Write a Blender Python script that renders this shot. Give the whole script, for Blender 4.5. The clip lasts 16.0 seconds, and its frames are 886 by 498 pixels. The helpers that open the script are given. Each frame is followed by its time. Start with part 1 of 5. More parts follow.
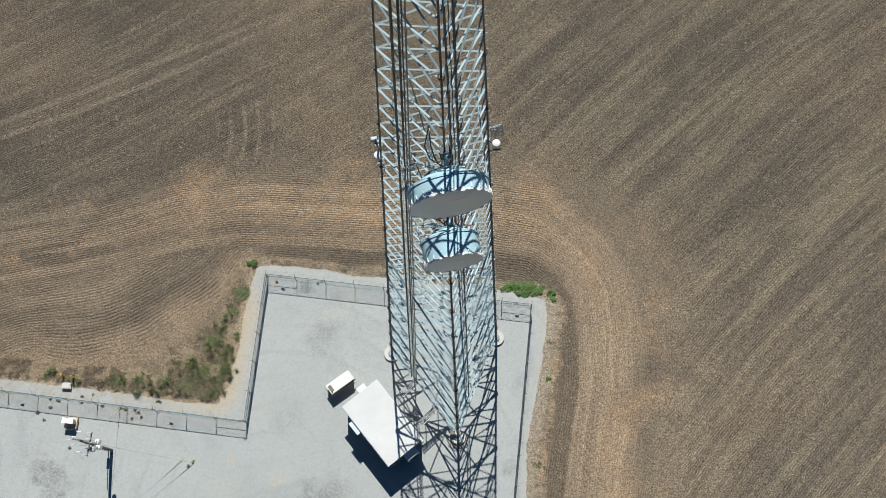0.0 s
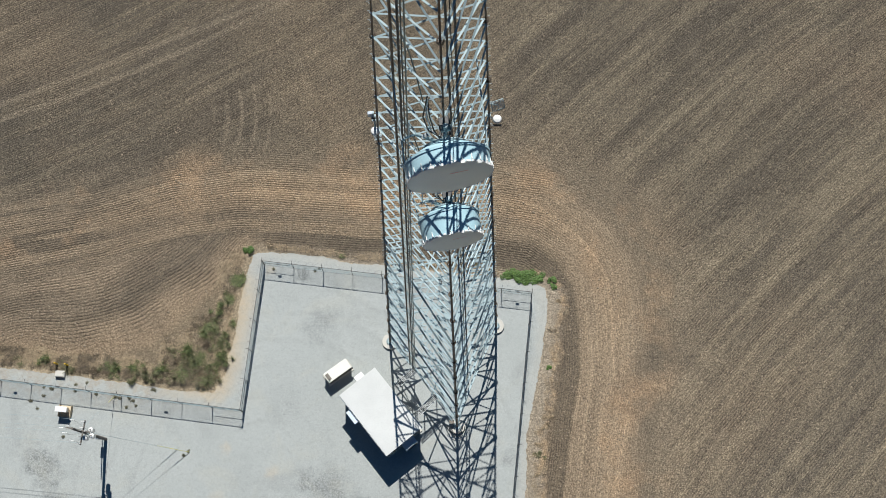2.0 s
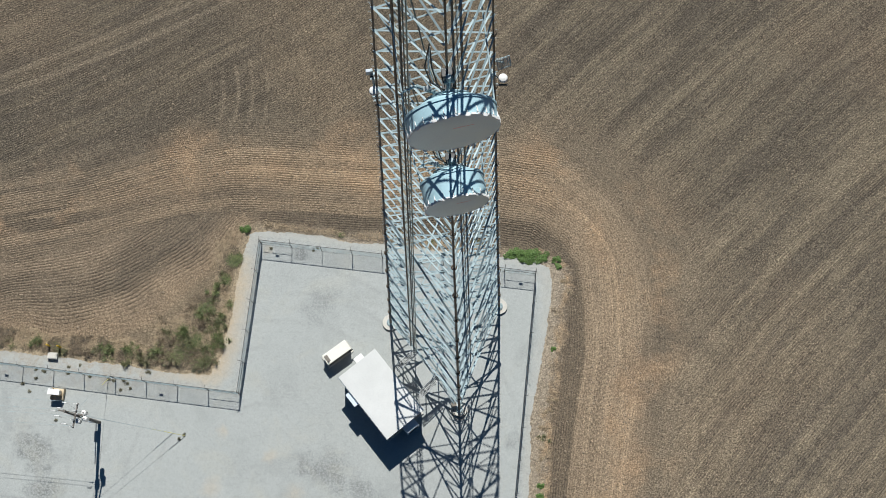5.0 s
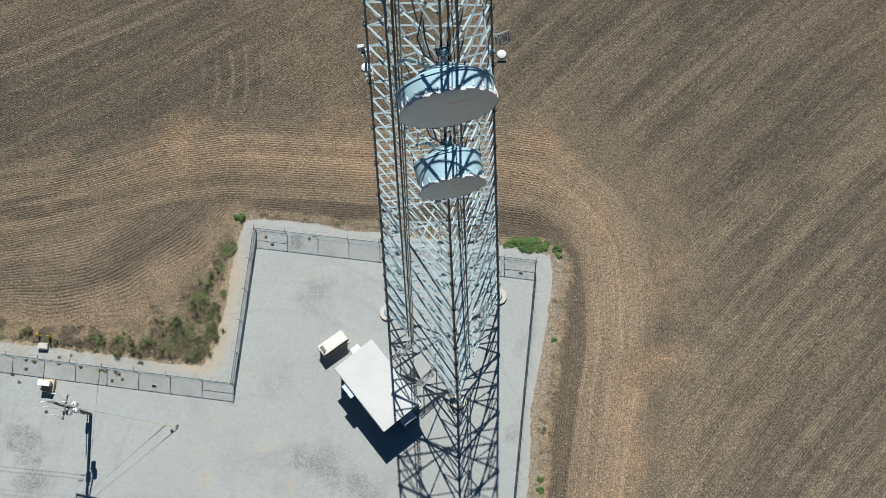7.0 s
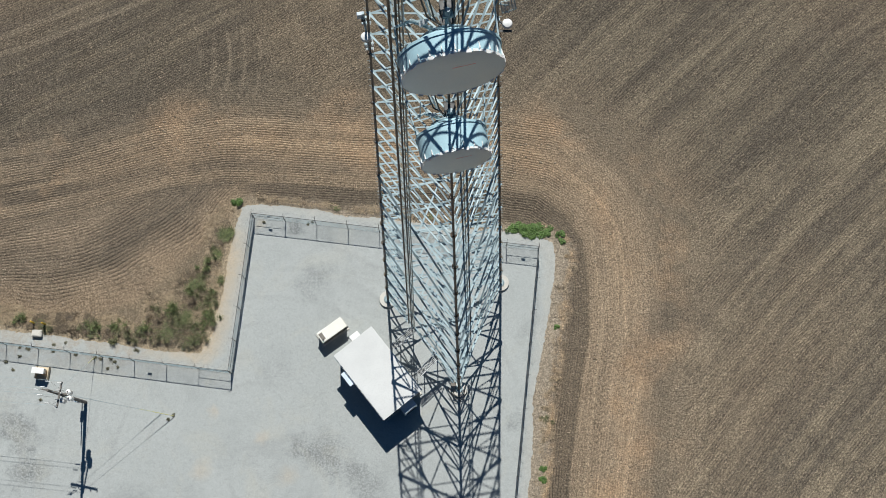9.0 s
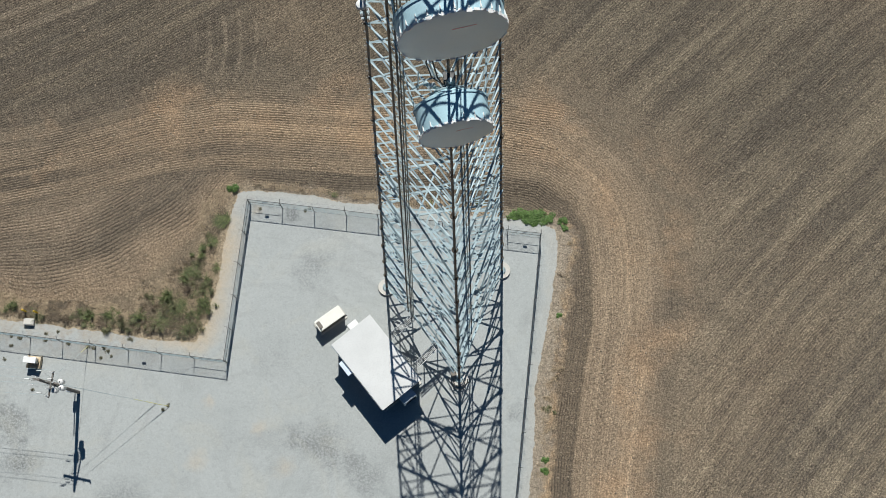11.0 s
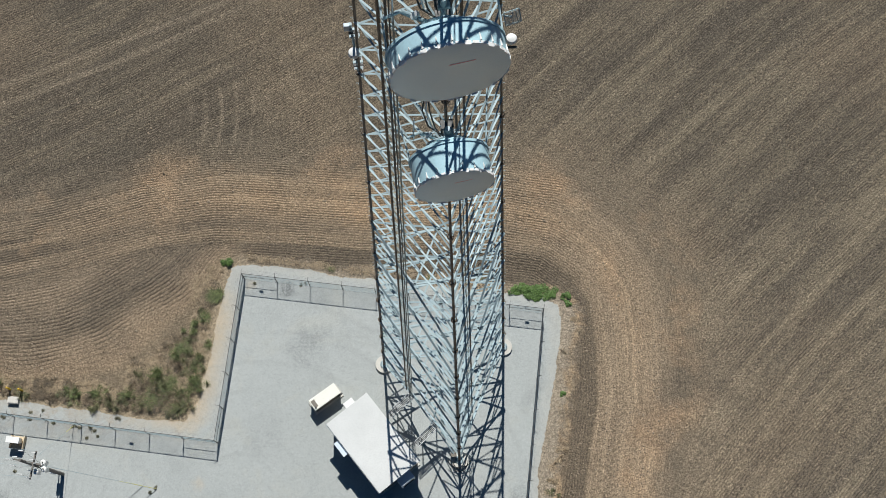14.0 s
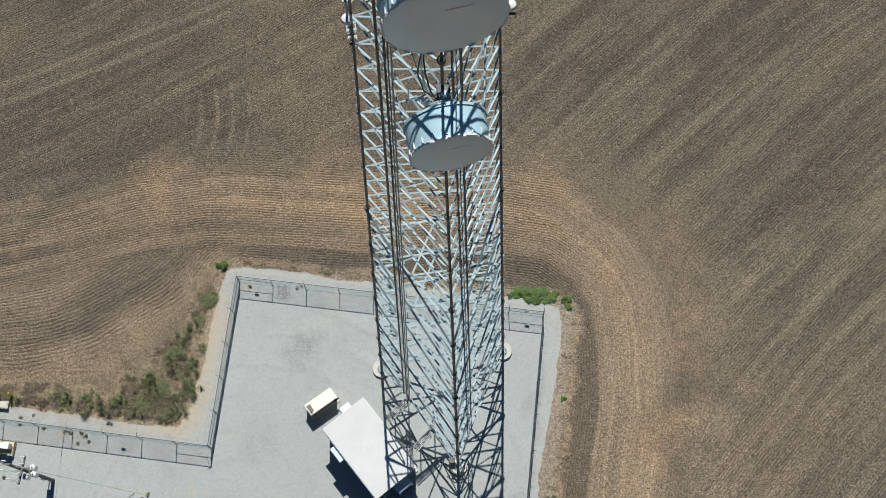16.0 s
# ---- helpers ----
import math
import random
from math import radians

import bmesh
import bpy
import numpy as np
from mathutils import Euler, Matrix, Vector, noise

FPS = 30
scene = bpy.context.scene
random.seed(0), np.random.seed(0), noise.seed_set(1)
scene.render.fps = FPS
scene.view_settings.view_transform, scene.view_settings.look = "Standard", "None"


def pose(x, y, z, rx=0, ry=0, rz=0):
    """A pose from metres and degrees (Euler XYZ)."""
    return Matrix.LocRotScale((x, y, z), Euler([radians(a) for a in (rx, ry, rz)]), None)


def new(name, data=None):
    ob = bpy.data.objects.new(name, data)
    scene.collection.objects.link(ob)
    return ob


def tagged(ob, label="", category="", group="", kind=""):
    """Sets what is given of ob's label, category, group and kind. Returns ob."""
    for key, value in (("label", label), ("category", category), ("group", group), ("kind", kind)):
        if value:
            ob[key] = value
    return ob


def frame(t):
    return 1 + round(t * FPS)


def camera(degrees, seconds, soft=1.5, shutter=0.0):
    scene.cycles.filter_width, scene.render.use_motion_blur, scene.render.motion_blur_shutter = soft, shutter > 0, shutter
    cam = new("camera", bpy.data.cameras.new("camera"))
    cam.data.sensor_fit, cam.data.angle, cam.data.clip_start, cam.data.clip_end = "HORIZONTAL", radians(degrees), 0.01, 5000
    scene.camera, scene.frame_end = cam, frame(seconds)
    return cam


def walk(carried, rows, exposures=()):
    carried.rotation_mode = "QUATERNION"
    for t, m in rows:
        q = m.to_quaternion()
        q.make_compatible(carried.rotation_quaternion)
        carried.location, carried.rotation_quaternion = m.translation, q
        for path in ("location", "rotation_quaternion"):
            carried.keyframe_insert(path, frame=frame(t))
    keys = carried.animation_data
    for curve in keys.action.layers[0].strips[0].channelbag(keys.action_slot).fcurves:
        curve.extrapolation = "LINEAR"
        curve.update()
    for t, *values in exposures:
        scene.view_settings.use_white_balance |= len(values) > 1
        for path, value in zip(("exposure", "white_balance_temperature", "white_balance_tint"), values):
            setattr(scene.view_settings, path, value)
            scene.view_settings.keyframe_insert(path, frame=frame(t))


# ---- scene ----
# The tower stands on the origin; y points away from the camera, x to its right.
cam = camera(42.25, 16.0, soft=0.6)
ROWS = [
    (0.0, 0.796, -17.523, 114.837, 2.533, -74.991, -2.644),
    (0.5, 0.714, -17.647, 114.524, 2.355, -75.063, -2.461),
    (1.0, 0.754, -17.655, 113.928, 2.398, -75.139, -2.407),
    (1.5, 0.840, -17.724, 113.478, 2.525, -75.202, -2.502),
    (2.0, 0.788, -17.729, 113.013, 2.458, -75.321, -2.472),
    (2.5, 0.748, -17.820, 112.592, 2.405, -75.405, -2.423),
    (3.0, 0.674, -17.822, 112.067, 2.407, -75.538, -2.484),
    (3.5, 0.624, -17.967, 111.598, 2.423, -75.588, -2.449),
    (4.0, 0.606, -18.030, 111.111, 2.515, -75.692, -2.589),
    (6.5, 0.834, -17.676, 108.298, 2.881, -76.200, -2.902),
    (7.0, 0.863, -17.632, 107.739, 2.962, -76.330, -2.959),
    (7.5, 0.838, -17.688, 107.273, 2.936, -76.431, -2.927),
    (8.0, 0.839, -17.724, 106.755, 3.048, -76.519, -3.041),
    (8.5, 0.785, -17.719, 106.214, 3.043, -76.638, -3.036),
    (9.0, 0.688, -17.758, 105.758, 2.919, -76.736, -2.900),
    (10.00, 0.700, -17.773, 104.648, 3.023, -76.925, -3.004),
    (10.95, 0.712, -17.788, 103.593, 3.123, -77.100, -3.102),
    (11.30, 0.717, -17.793, 103.204, 3.159, -76.840, -3.138),
    (11.5, 0.719, -17.796, 102.982, 3.180, -76.547, -3.159),
    (12.0, 0.729, -17.867, 102.469, 3.017, -75.788, -2.980),
    (12.5, 0.738, -17.800, 101.917, 2.835, -75.107, -2.819),
    (13.0, 0.799, -17.770, 101.333, 2.808, -74.373, -2.794),
    (13.5, 0.748, -17.740, 100.874, 2.609, -73.658, -2.574),
    (14.0, 0.795, -17.823, 100.380, 2.520, -72.900, -2.488),
    (14.5, 0.818, -17.827, 99.872, 2.392, -72.204, -2.357),
    (15.0, 0.810, -17.816, 99.413, 2.335, -71.916, -2.280),
    (15.5, 0.785, -18.129, 98.944, 2.238, -71.941, -2.159),
    (16.0, 0.888, -18.841, 98.278, 2.353, -71.878, -2.289),
]
EXPOSURE = 0.0
walk(cam, [(t, pose(x, y, z, 0, 0, yaw) @ pose(0, 0, 0, 90 + pitch) @ pose(0, 0, 0, 0, 0, roll))
           for t, x, y, z, yaw, pitch, roll in ROWS], exposures=[(0.0, EXPOSURE), (4.0, EXPOSURE - 0.04), (8.0, EXPOSURE - 0.09), (13.0, EXPOSURE - 0.12), (16.0, EXPOSURE - 0.09)])

# ---- world and sun ----
SUN_WAY = Vector((0.024, -0.85, -1.0)).normalized()
world = bpy.data.worlds.new("sky")
scene.world = world
world.use_nodes = True
wt = world.node_tree
sky = wt.nodes.new("ShaderNodeTexSky")
sky.sky_type, sky.sun_disc = "NISHITA", False
sky.sun_elevation = math.asin(-SUN_WAY.z)
sky.sun_rotation = math.atan2(-SUN_WAY.x, -SUN_WAY.y)
sky.altitude, sky.air_density, sky.dust_density, sky.ozone_density = 200.0, 1.0, 2.2, 3.0
wt.nodes["Background"].inputs["Strength"].default_value = 0.02
tint = wt.nodes.new("ShaderNodeMix")
tint.data_type, tint.blend_type = "RGBA", "MULTIPLY"
tint.inputs[0].default_value, tint.inputs[7].default_value = 1.0, (0.42, 0.95, 1.45, 1.0)
wt.links.new(sky.outputs[0], tint.inputs[6])
wt.links.new(tint.outputs[2], wt.nodes["Background"].inputs["Color"])
sun = new("sun", bpy.data.lights.new("sun", "SUN"))
sun.data.energy, sun.data.angle, sun.data.color = 5.35, radians(0.53), (0.985, 0.975, 0.93)
sun.rotation_euler = SUN_WAY.to_track_quat("-Z", "Y").to_euler()
sun.location = (0, 60, 120)


# ---- materials ----
class Nodes:
    """A small shorthand for node materials."""

    def __init__(self, name, rough=0.7, metal=0.0):
        self.mat = bpy.data.materials.new(name)
        self.mat.use_nodes = True
        self.t = self.mat.node_tree
        self.b = self.t.nodes["Principled BSDF"]
        self.b.inputs["Roughness"].default_value = rough
        self.b.inputs["Metallic"].default_value = metal
        self.co = self.t.nodes.new("ShaderNodeNewGeometry").outputs["Position"]

    def put(self, sock, value):
        if isinstance(value, bpy.types.NodeSocket):
            self.t.links.new(value, sock)
        elif isinstance(value, tuple) and len(value) == 3 and sock.type == "RGBA":
            sock.default_value = (*value, 1)
        else:
            sock.default_value = value

    def math(self, op, a, b=0.0, c=0.0, clamp=False):
        n = self.t.nodes.new("ShaderNodeMath")
        n.operation, n.use_clamp = op, clamp
        for s, v in zip(n.inputs, (a, b, c)):
            self.put(s, v)
        return n.outputs[0]

    def noise(self, scale, detail=4.0, rough=0.55, co=None, warp=0.0):
        n = self.t.nodes.new("ShaderNodeTexNoise")
        self.put(n.inputs["Vector"], co or self.co)
        n.inputs["Scale"].default_value, n.inputs["Detail"].default_value = scale, detail
        n.inputs["Roughness"].default_value, n.inputs["Distortion"].default_value = rough, warp
        return n.outputs["Fac"]

    def voronoi(self, scale, co=None, feature="F1"):
        n = self.t.nodes.new("ShaderNodeTexVoronoi")
        n.feature = feature
        self.put(n.inputs["Vector"], co or self.co)
        n.inputs["Scale"].default_value = scale
        return n.outputs["Distance"], n.outputs["Color"] if feature == "F1" else None

    def ramp(self, fac, *stops):
        n = self.t.nodes.new("ShaderNodeValToRGB")
        self.put(n.inputs[0], fac)
        e = n.color_ramp.elements
        while len(e) < len(stops):
            e.new(0.5)
        for el, (p, c) in zip(e, stops):
            el.position, el.color = p, (*((c,) * 3 if isinstance(c, float) else c), 1)
        return n.outputs[0]

    def span(self, v, a, b, lo=0.0, hi=1.0):
        n = self.t.nodes.new("ShaderNodeMapRange")
        self.put(n.inputs[0], v)
        for i, x in enumerate((a, b, lo, hi)):
            n.inputs[i + 1].default_value = x
        return n.outputs[0]

    def mix(self, fac, a, b, blend="MIX"):
        n = self.t.nodes.new("ShaderNodeMix")
        n.data_type, n.blend_type = "RGBA", blend
        for s, v in zip((n.inputs[0], n.inputs[6], n.inputs[7]), (fac, a, b)):
            self.put(s, v)
        return n.outputs[2]

    def uv(self, name):
        n = self.t.nodes.new("ShaderNodeUVMap")
        n.uv_map = name
        s = self.t.nodes.new("ShaderNodeSeparateXYZ")
        self.t.links.new(n.outputs[0], s.inputs[0])
        return s.outputs[0], s.outputs[1]

    def join(self, x, y, z=0.0):
        n = self.t.nodes.new("ShaderNodeCombineXYZ")
        for s, v in zip(n.inputs, (x, y, z)):
            self.put(s, v)
        return n.outputs[0]

    def shift(self, co, amount):
        n = self.t.nodes.new("ShaderNodeVectorMath")
        n.operation = "MULTIPLY_ADD"
        self.put(n.inputs[0], self.join(amount, amount, 0.0))
        n.inputs[1].default_value = (0.25, 0.25, 0.0)
        self.put(n.inputs[2], co)
        return n.outputs["Vector"]

    def ring(self, x, y):
        n = self.t.nodes.new("ShaderNodeVectorMath")
        n.operation = "DISTANCE"
        self.put(n.inputs[0], self.co)
        n.inputs[1].default_value = (x, y, 0)
        return n.outputs["Value"]

    def t_x(self):
        n = self.t.nodes.new("ShaderNodeSeparateXYZ")
        self.t.links.new(self.co, n.inputs[0])
        return n.outputs[0]

    def t_y(self):
        n = self.t.nodes.new("ShaderNodeSeparateXYZ")
        self.t.links.new(self.co, n.inputs[0])
        return n.outputs[1]

    def random(self):
        return self.t.nodes.new("ShaderNodeObjectInfo").outputs["Random"]

    def island(self):
        return self.t.nodes.new("ShaderNodeNewGeometry").outputs["Random Per Island"]

    def bump(self, height, strength=0.3, distance=0.02):
        n = self.t.nodes.new("ShaderNodeBump")
        self.put(n.inputs["Height"], height)
        n.inputs["Strength"].default_value, n.inputs["Distance"].default_value = strength, distance
        self.put(self.b.inputs["Normal"], n.outputs[0])

    def colour(self, c):
        self.put(self.b.inputs["Base Color"], c)
        return self.mat


def painted(name, colour, rough=0.5, metal=0.0, spread=0.12, scale=1.2, grain=30.0, bump=0.15):
    """A coated or bare surface with blotches, fine grain and a little relief."""
    n = Nodes(name, rough, metal)
    dark = tuple(c * (1 - spread) for c in colour)
    light = tuple(min(1.0, c * (1 + spread)) for c in colour)
    base = n.ramp(n.noise(scale, 5.0), (0.3, dark), (0.7, light))
    base = n.mix(n.span(n.noise(grain, 3.0), 0.45, 0.75, 0.0, 0.25), base, tuple(c * 0.6 for c in colour))
    n.put(n.b.inputs["Roughness"], n.span(n.noise(scale * 3, 4.0), 0.3, 0.7, max(0.05, rough - 0.1), min(1, rough + 0.12)))
    n.bump(n.noise(grain, 3.0), bump, 0.004)
    return n.colour(base)


def soil_material():
    n = Nodes("ploughed_soil", 0.95)
    d, along = n.uv("nook_rows")
    hull, course = n.uv("headland")
    ul, vl = n.uv("left_rows")
    ur, vr = n.uv("right_rows")
    rim, side_way = n.uv("yard_edge")
    wheel_a, wheel_b = n.uv("wheel_lines")
    x = n.t_x()

    def swing(scale, size, z=0.0):
        return n.math("MULTIPLY", n.math("SUBTRACT", n.noise(scale, 3.0, 0.5, None, z), 0.5), size)

    def field(u, v, k, dark, mid, light, pale):
        uw = n.math("ADD", u, swing(0.07, 1.4))
        wide = n.noise(1.0, 3.0, 0.55, n.join(n.math("MULTIPLY", uw, 0.14), n.math("MULTIPLY", v, 0.022), k))
        s1 = n.noise(1.0, 3.0, 0.6, n.join(n.math("MULTIPLY", uw, 0.5), n.math("MULTIPLY", v, 0.045), k + 3))
        s2 = n.noise(1.0, 3.0, 0.5, n.join(n.math("MULTIPLY", uw, 1.4), n.math("MULTIPLY", v, 0.055), k + 7))
        mixed = n.math("ADD", n.math("MULTIPLY", wide, 0.24), n.math("ADD", n.math("MULTIPLY", s1, 0.36), n.math("MULTIPLY", s2, 0.4)))
        return n.ramp(mixed, (0.43, dark), (0.49, mid), (0.53, light), (0.59, pale))

    # headland passes that bend round the yard
    east = n.span(x, 8.0, 14.0)
    hw = n.math("MULTIPLY", n.math("ADD", n.math("ADD", hull, n.math("MULTIPLY", east, 0.3)), n.math("MULTIPLY", swing(0.09, 1.4), n.math("SUBTRACT", 1.0, n.math("MULTIPLY", east, 0.75)))), n.math("ADD", 1.0, n.math("MULTIPLY", east, 0.15)))
    head = n.ramp(n.math("DIVIDE", n.math("ADD", hw, 4.0), 14.0),
                  (0.0, (0.43, 0.345, 0.24)), (0.057, (0.33, 0.26, 0.18)), (0.1, (0.18, 0.141, 0.1)), (0.29, (0.185, 0.145, 0.102)),
                  (0.31, (0.33, 0.25, 0.168)), (0.36, (0.4, 0.298, 0.195)), (0.42, (0.36, 0.272, 0.182)), (0.5, (0.43, 0.312, 0.2)),
                  (0.607, (0.47, 0.335, 0.21)), (0.7, (0.42, 0.307, 0.198)), (0.8, (0.34, 0.26, 0.175)), (0.9, (0.27, 0.212, 0.147)), (1.0, (0.22, 0.178, 0.126)))
    plain = n.math("MULTIPLY", n.span(hw, 0.15, 0.5), n.span(hw, 6.2, 8.8, 1.0, 0.0))
    head = n.mix(n.math("MULTIPLY", n.math("MULTIPLY", plain, east), n.span(n.t_y(), -2.0, 9.0, 0.78, 0.25)), head, (0.585, 0.44, 0.295))
    streak = n.noise(1.0, 5.0, 0.62, n.join(n.math("MULTIPLY", hw, 0.55), n.math("MULTIPLY", course, 0.022)))
    head = n.mix(n.math("MULTIPLY", n.span(streak, 0.4, 0.54, 0.6, 0.0), n.span(x, -34.0, -12.0, 1.0, 0.4)), head, (0.15, 0.12, 0.088))
    head = n.mix(n.span(streak, 0.53, 0.7, 0.0, 0.5), head, (0.5, 0.37, 0.243))
    head = n.mix(n.span(x, -38.0, -20.0, 0.75, 0.0), head, n.mix(n.span(streak, 0.45, 0.58), (0.165, 0.133, 0.097), (0.34, 0.262, 0.18)))
    fine = n.noise(1.0, 4.0, 0.6, n.join(n.math("MULTIPLY", hw, 2.4), n.math("MULTIPLY", course, 0.05), 9.0))
    head = n.mix(n.math("MULTIPLY", n.span(fine, 0.45, 0.6, 0.45, 0.0), n.span(x, 4.0, 11.0)), head, (0.27, 0.208, 0.142))
    rust = n.math("MULTIPLY", n.span(n.noise(0.16, 4.0, 0.55), 0.5, 0.66, 0.0, 0.7), n.span(hull, 1.0, 3.5))
    head = n.mix(rust, head, (0.54, 0.36, 0.215))
    # the nook beside the yard
    dw = n.math("ADD", d, swing(0.12, 1.2))
    nook_streak = n.noise(1.0, 5.0, 0.6, n.join(n.math("MULTIPLY", dw, 0.6), n.math("MULTIPLY", along, 0.03), 4.0))
    nook = n.ramp(nook_streak, (0.38, (0.19, 0.152, 0.109)), (0.5, (0.265, 0.207, 0.146)), (0.62, (0.36, 0.276, 0.19)))
    nook = n.mix(n.span(dw, 0.0, 3.2, 0.75, 0.0), nook, (0.44, 0.32, 0.205))
    nook = n.mix(n.span(d, -0.8, 0.2, 0.8, 0.0), nook, (0.27, 0.215, 0.145))
    left = field(ul, vl, 0.0, (0.135, 0.111, 0.083), (0.157, 0.129, 0.094), (0.184, 0.149, 0.106), (0.235, 0.19, 0.132))
    right = field(ur, vr, 20.0, (0.142, 0.117, 0.087), (0.178, 0.146, 0.105), (0.215, 0.175, 0.123), (0.268, 0.219, 0.152))
    left = n.mix(n.math("MULTIPLY", n.span(x, -34.0, -14.0, 0.0, 0.6), n.span(n.noise(0.09, 4.0), 0.36, 0.6)), left, (0.29, 0.222, 0.148))
    side = n.span(x, -6.0, 14.0)
    right = n.mix(n.span(n.math("ADD", hull, swing(0.05, 9.0)), 4.0, 16.0, 0.7, 0.0), right, (0.34, 0.262, 0.178))
    right = n.mix(n.math("MULTIPLY", n.span(n.math("ADD", n.t_y(), swing(0.05, 12.0)), -8.0, 22.0, 0.7, 0.0), side), right, (1.62, 1.6, 1.57), "MULTIPLY")
    far = n.mix(side, left, right)
    w = n.span(n.math("ADD", n.math("SUBTRACT", hw, n.math("MULTIPLY", east, 2.5)), swing(0.07, 5.0)), 6.5, 11.0)
    wn = n.math("MAXIMUM", n.span(n.math("ADD", hull, swing(0.1, 1.5)), -0.9, 0.5), n.span(x, -21.5, -18.8))
    base = n.mix(w, n.mix(wn, nook, head), far)
    # two pale wheel lines across the field, and short tyre arcs where a machine turned
    for u in (wheel_a, wheel_b):
        line = n.span(n.math("ABSOLUTE", n.math("ADD", u, swing(0.3, 0.3))), 0.2, 0.42, 0.62, 0.0)
        base = n.mix(n.math("MULTIPLY", line, n.math("MULTIPLY", w, n.span(x, -24.0, -8.0, 1.0, 0.0))), base, (0.31, 0.25, 0.178))
    turn = n.math("SINE", n.math("MULTIPLY", n.ring(-34.0, 26.0), 4.2))
    zone = n.math("MULTIPLY", n.span(n.ring(-21.0, 26.0), 2.8, 4.4, 1.0, 0.0), n.span(n.noise(0.5, 3.0), 0.35, 0.5))
    base = n.mix(n.math("MULTIPLY", zone, n.span(turn, 0.5, 1.0, 0.0, 0.5)), base, (0.36, 0.285, 0.2))
    # tread marks of a tractor beside the yard
    tread_way = n.math("MULTIPLY", n.math("SUBTRACT", hull, 1.95), 1.0)
    bars = n.math("SINE", n.math("MULTIPLY", n.math("ADD", course, n.math("ABSOLUTE", tread_way)), 12.0))
    tread = n.math("MULTIPLY", n.span(n.math("ABSOLUTE", tread_way), 0.4, 0.6, 1.0, 0.0), n.span(n.ring(14.3, -7.0), 5.0, 9.0, 1.0, 0.0))
    base = n.mix(n.math("MULTIPLY", tread, n.span(bars, -0.4, 0.6, 0.42, 0.05)), base, (0.14, 0.11, 0.08))
    # dry and damp blotches, then rows and crumbs
    base = n.mix(n.span(n.noise(0.05, 5.0), 0.5, 0.72, 0.0, 0.4), base, (0.313, 0.230, 0.152))
    base = n.mix(n.span(n.noise(0.08, 6.0, 0.62, None, 1.0), 0.52, 0.72, 0.0, 0.4), base, (0.13, 0.108, 0.083))
    wav = n.math("ADD", n.math("MULTIPLY", n.noise(0.3, 2.0), 0.2), n.math("MULTIPLY", n.noise(1.1, 4.0, 0.6), 0.2))

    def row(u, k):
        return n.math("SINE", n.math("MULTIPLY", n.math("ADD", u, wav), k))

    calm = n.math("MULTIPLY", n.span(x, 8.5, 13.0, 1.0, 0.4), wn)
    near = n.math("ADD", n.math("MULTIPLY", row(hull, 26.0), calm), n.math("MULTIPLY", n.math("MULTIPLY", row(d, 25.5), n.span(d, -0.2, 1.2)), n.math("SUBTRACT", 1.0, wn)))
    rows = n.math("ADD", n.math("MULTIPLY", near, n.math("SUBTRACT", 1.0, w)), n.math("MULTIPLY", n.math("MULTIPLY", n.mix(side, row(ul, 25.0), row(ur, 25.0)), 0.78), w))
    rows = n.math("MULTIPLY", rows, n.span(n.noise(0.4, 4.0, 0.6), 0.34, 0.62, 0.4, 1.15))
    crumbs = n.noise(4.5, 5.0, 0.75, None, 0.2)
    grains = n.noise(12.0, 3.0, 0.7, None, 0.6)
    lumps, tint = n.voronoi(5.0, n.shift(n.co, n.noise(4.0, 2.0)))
    edge = n.math("ADD", rim, n.math("MULTIPLY", n.math("SUBTRACT", n.noise(0.5, 6.0, 0.7), 0.5), 3.0))
    edge = n.math("ADD", edge, n.span(n.t_y(), 7.0, 9.0, 0.0, 0.85))
    rows = n.math("MULTIPLY", rows, n.span(edge, 1.2, 2.2))
    sand = n.mix(n.span(x, -20.0, -16.0), (0.47, 0.375, 0.255), (0.46, 0.38, 0.285))
    base = n.mix(n.span(edge, 0.8, 2.1, 0.92, 0.0), base, sand)
    # bleached straw lying along the field track
    litter = n.math("MULTIPLY", n.span(n.math("ABSOLUTE", n.math("SUBTRACT", edge, 1.55)), 0.15, 0.6, 1.0, 0.0), n.span(n.noise(0.42, 5.0, 0.7, None, 0.6), 0.44, 0.6, 0.0, 0.8))
    base = n.mix(n.math("MULTIPLY", litter, n.span(x, 5.0, 7.0)), base, n.mix(n.span(n.noise(7.0, 3.0, 0.7, None, 2.0), 0.4, 0.6), (0.42, 0.27, 0.15), (0.68, 0.5, 0.31)))

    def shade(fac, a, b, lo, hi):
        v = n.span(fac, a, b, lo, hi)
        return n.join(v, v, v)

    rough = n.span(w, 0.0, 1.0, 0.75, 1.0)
    # furrow troughs, crumb gaps and lump edges darkened in colour, as shade would
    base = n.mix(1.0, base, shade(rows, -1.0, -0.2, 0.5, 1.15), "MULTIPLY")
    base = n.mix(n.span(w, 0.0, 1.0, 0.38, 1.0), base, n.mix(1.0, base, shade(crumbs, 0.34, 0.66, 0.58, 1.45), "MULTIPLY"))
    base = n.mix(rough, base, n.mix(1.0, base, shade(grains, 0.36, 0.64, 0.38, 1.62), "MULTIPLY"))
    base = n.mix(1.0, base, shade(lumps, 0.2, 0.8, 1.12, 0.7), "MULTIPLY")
    base = n.mix(1.0, base, (0.84, 0.843, 0.845), "MULTIPLY")
    height = n.math("ADD", n.math("MULTIPLY", rows, 0.14), n.math("ADD", n.math("MULTIPLY", crumbs, 1.5), n.math("MULTIPLY", grains, 0.8)))
    n.bump(height, 1.0, 0.12)
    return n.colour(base)


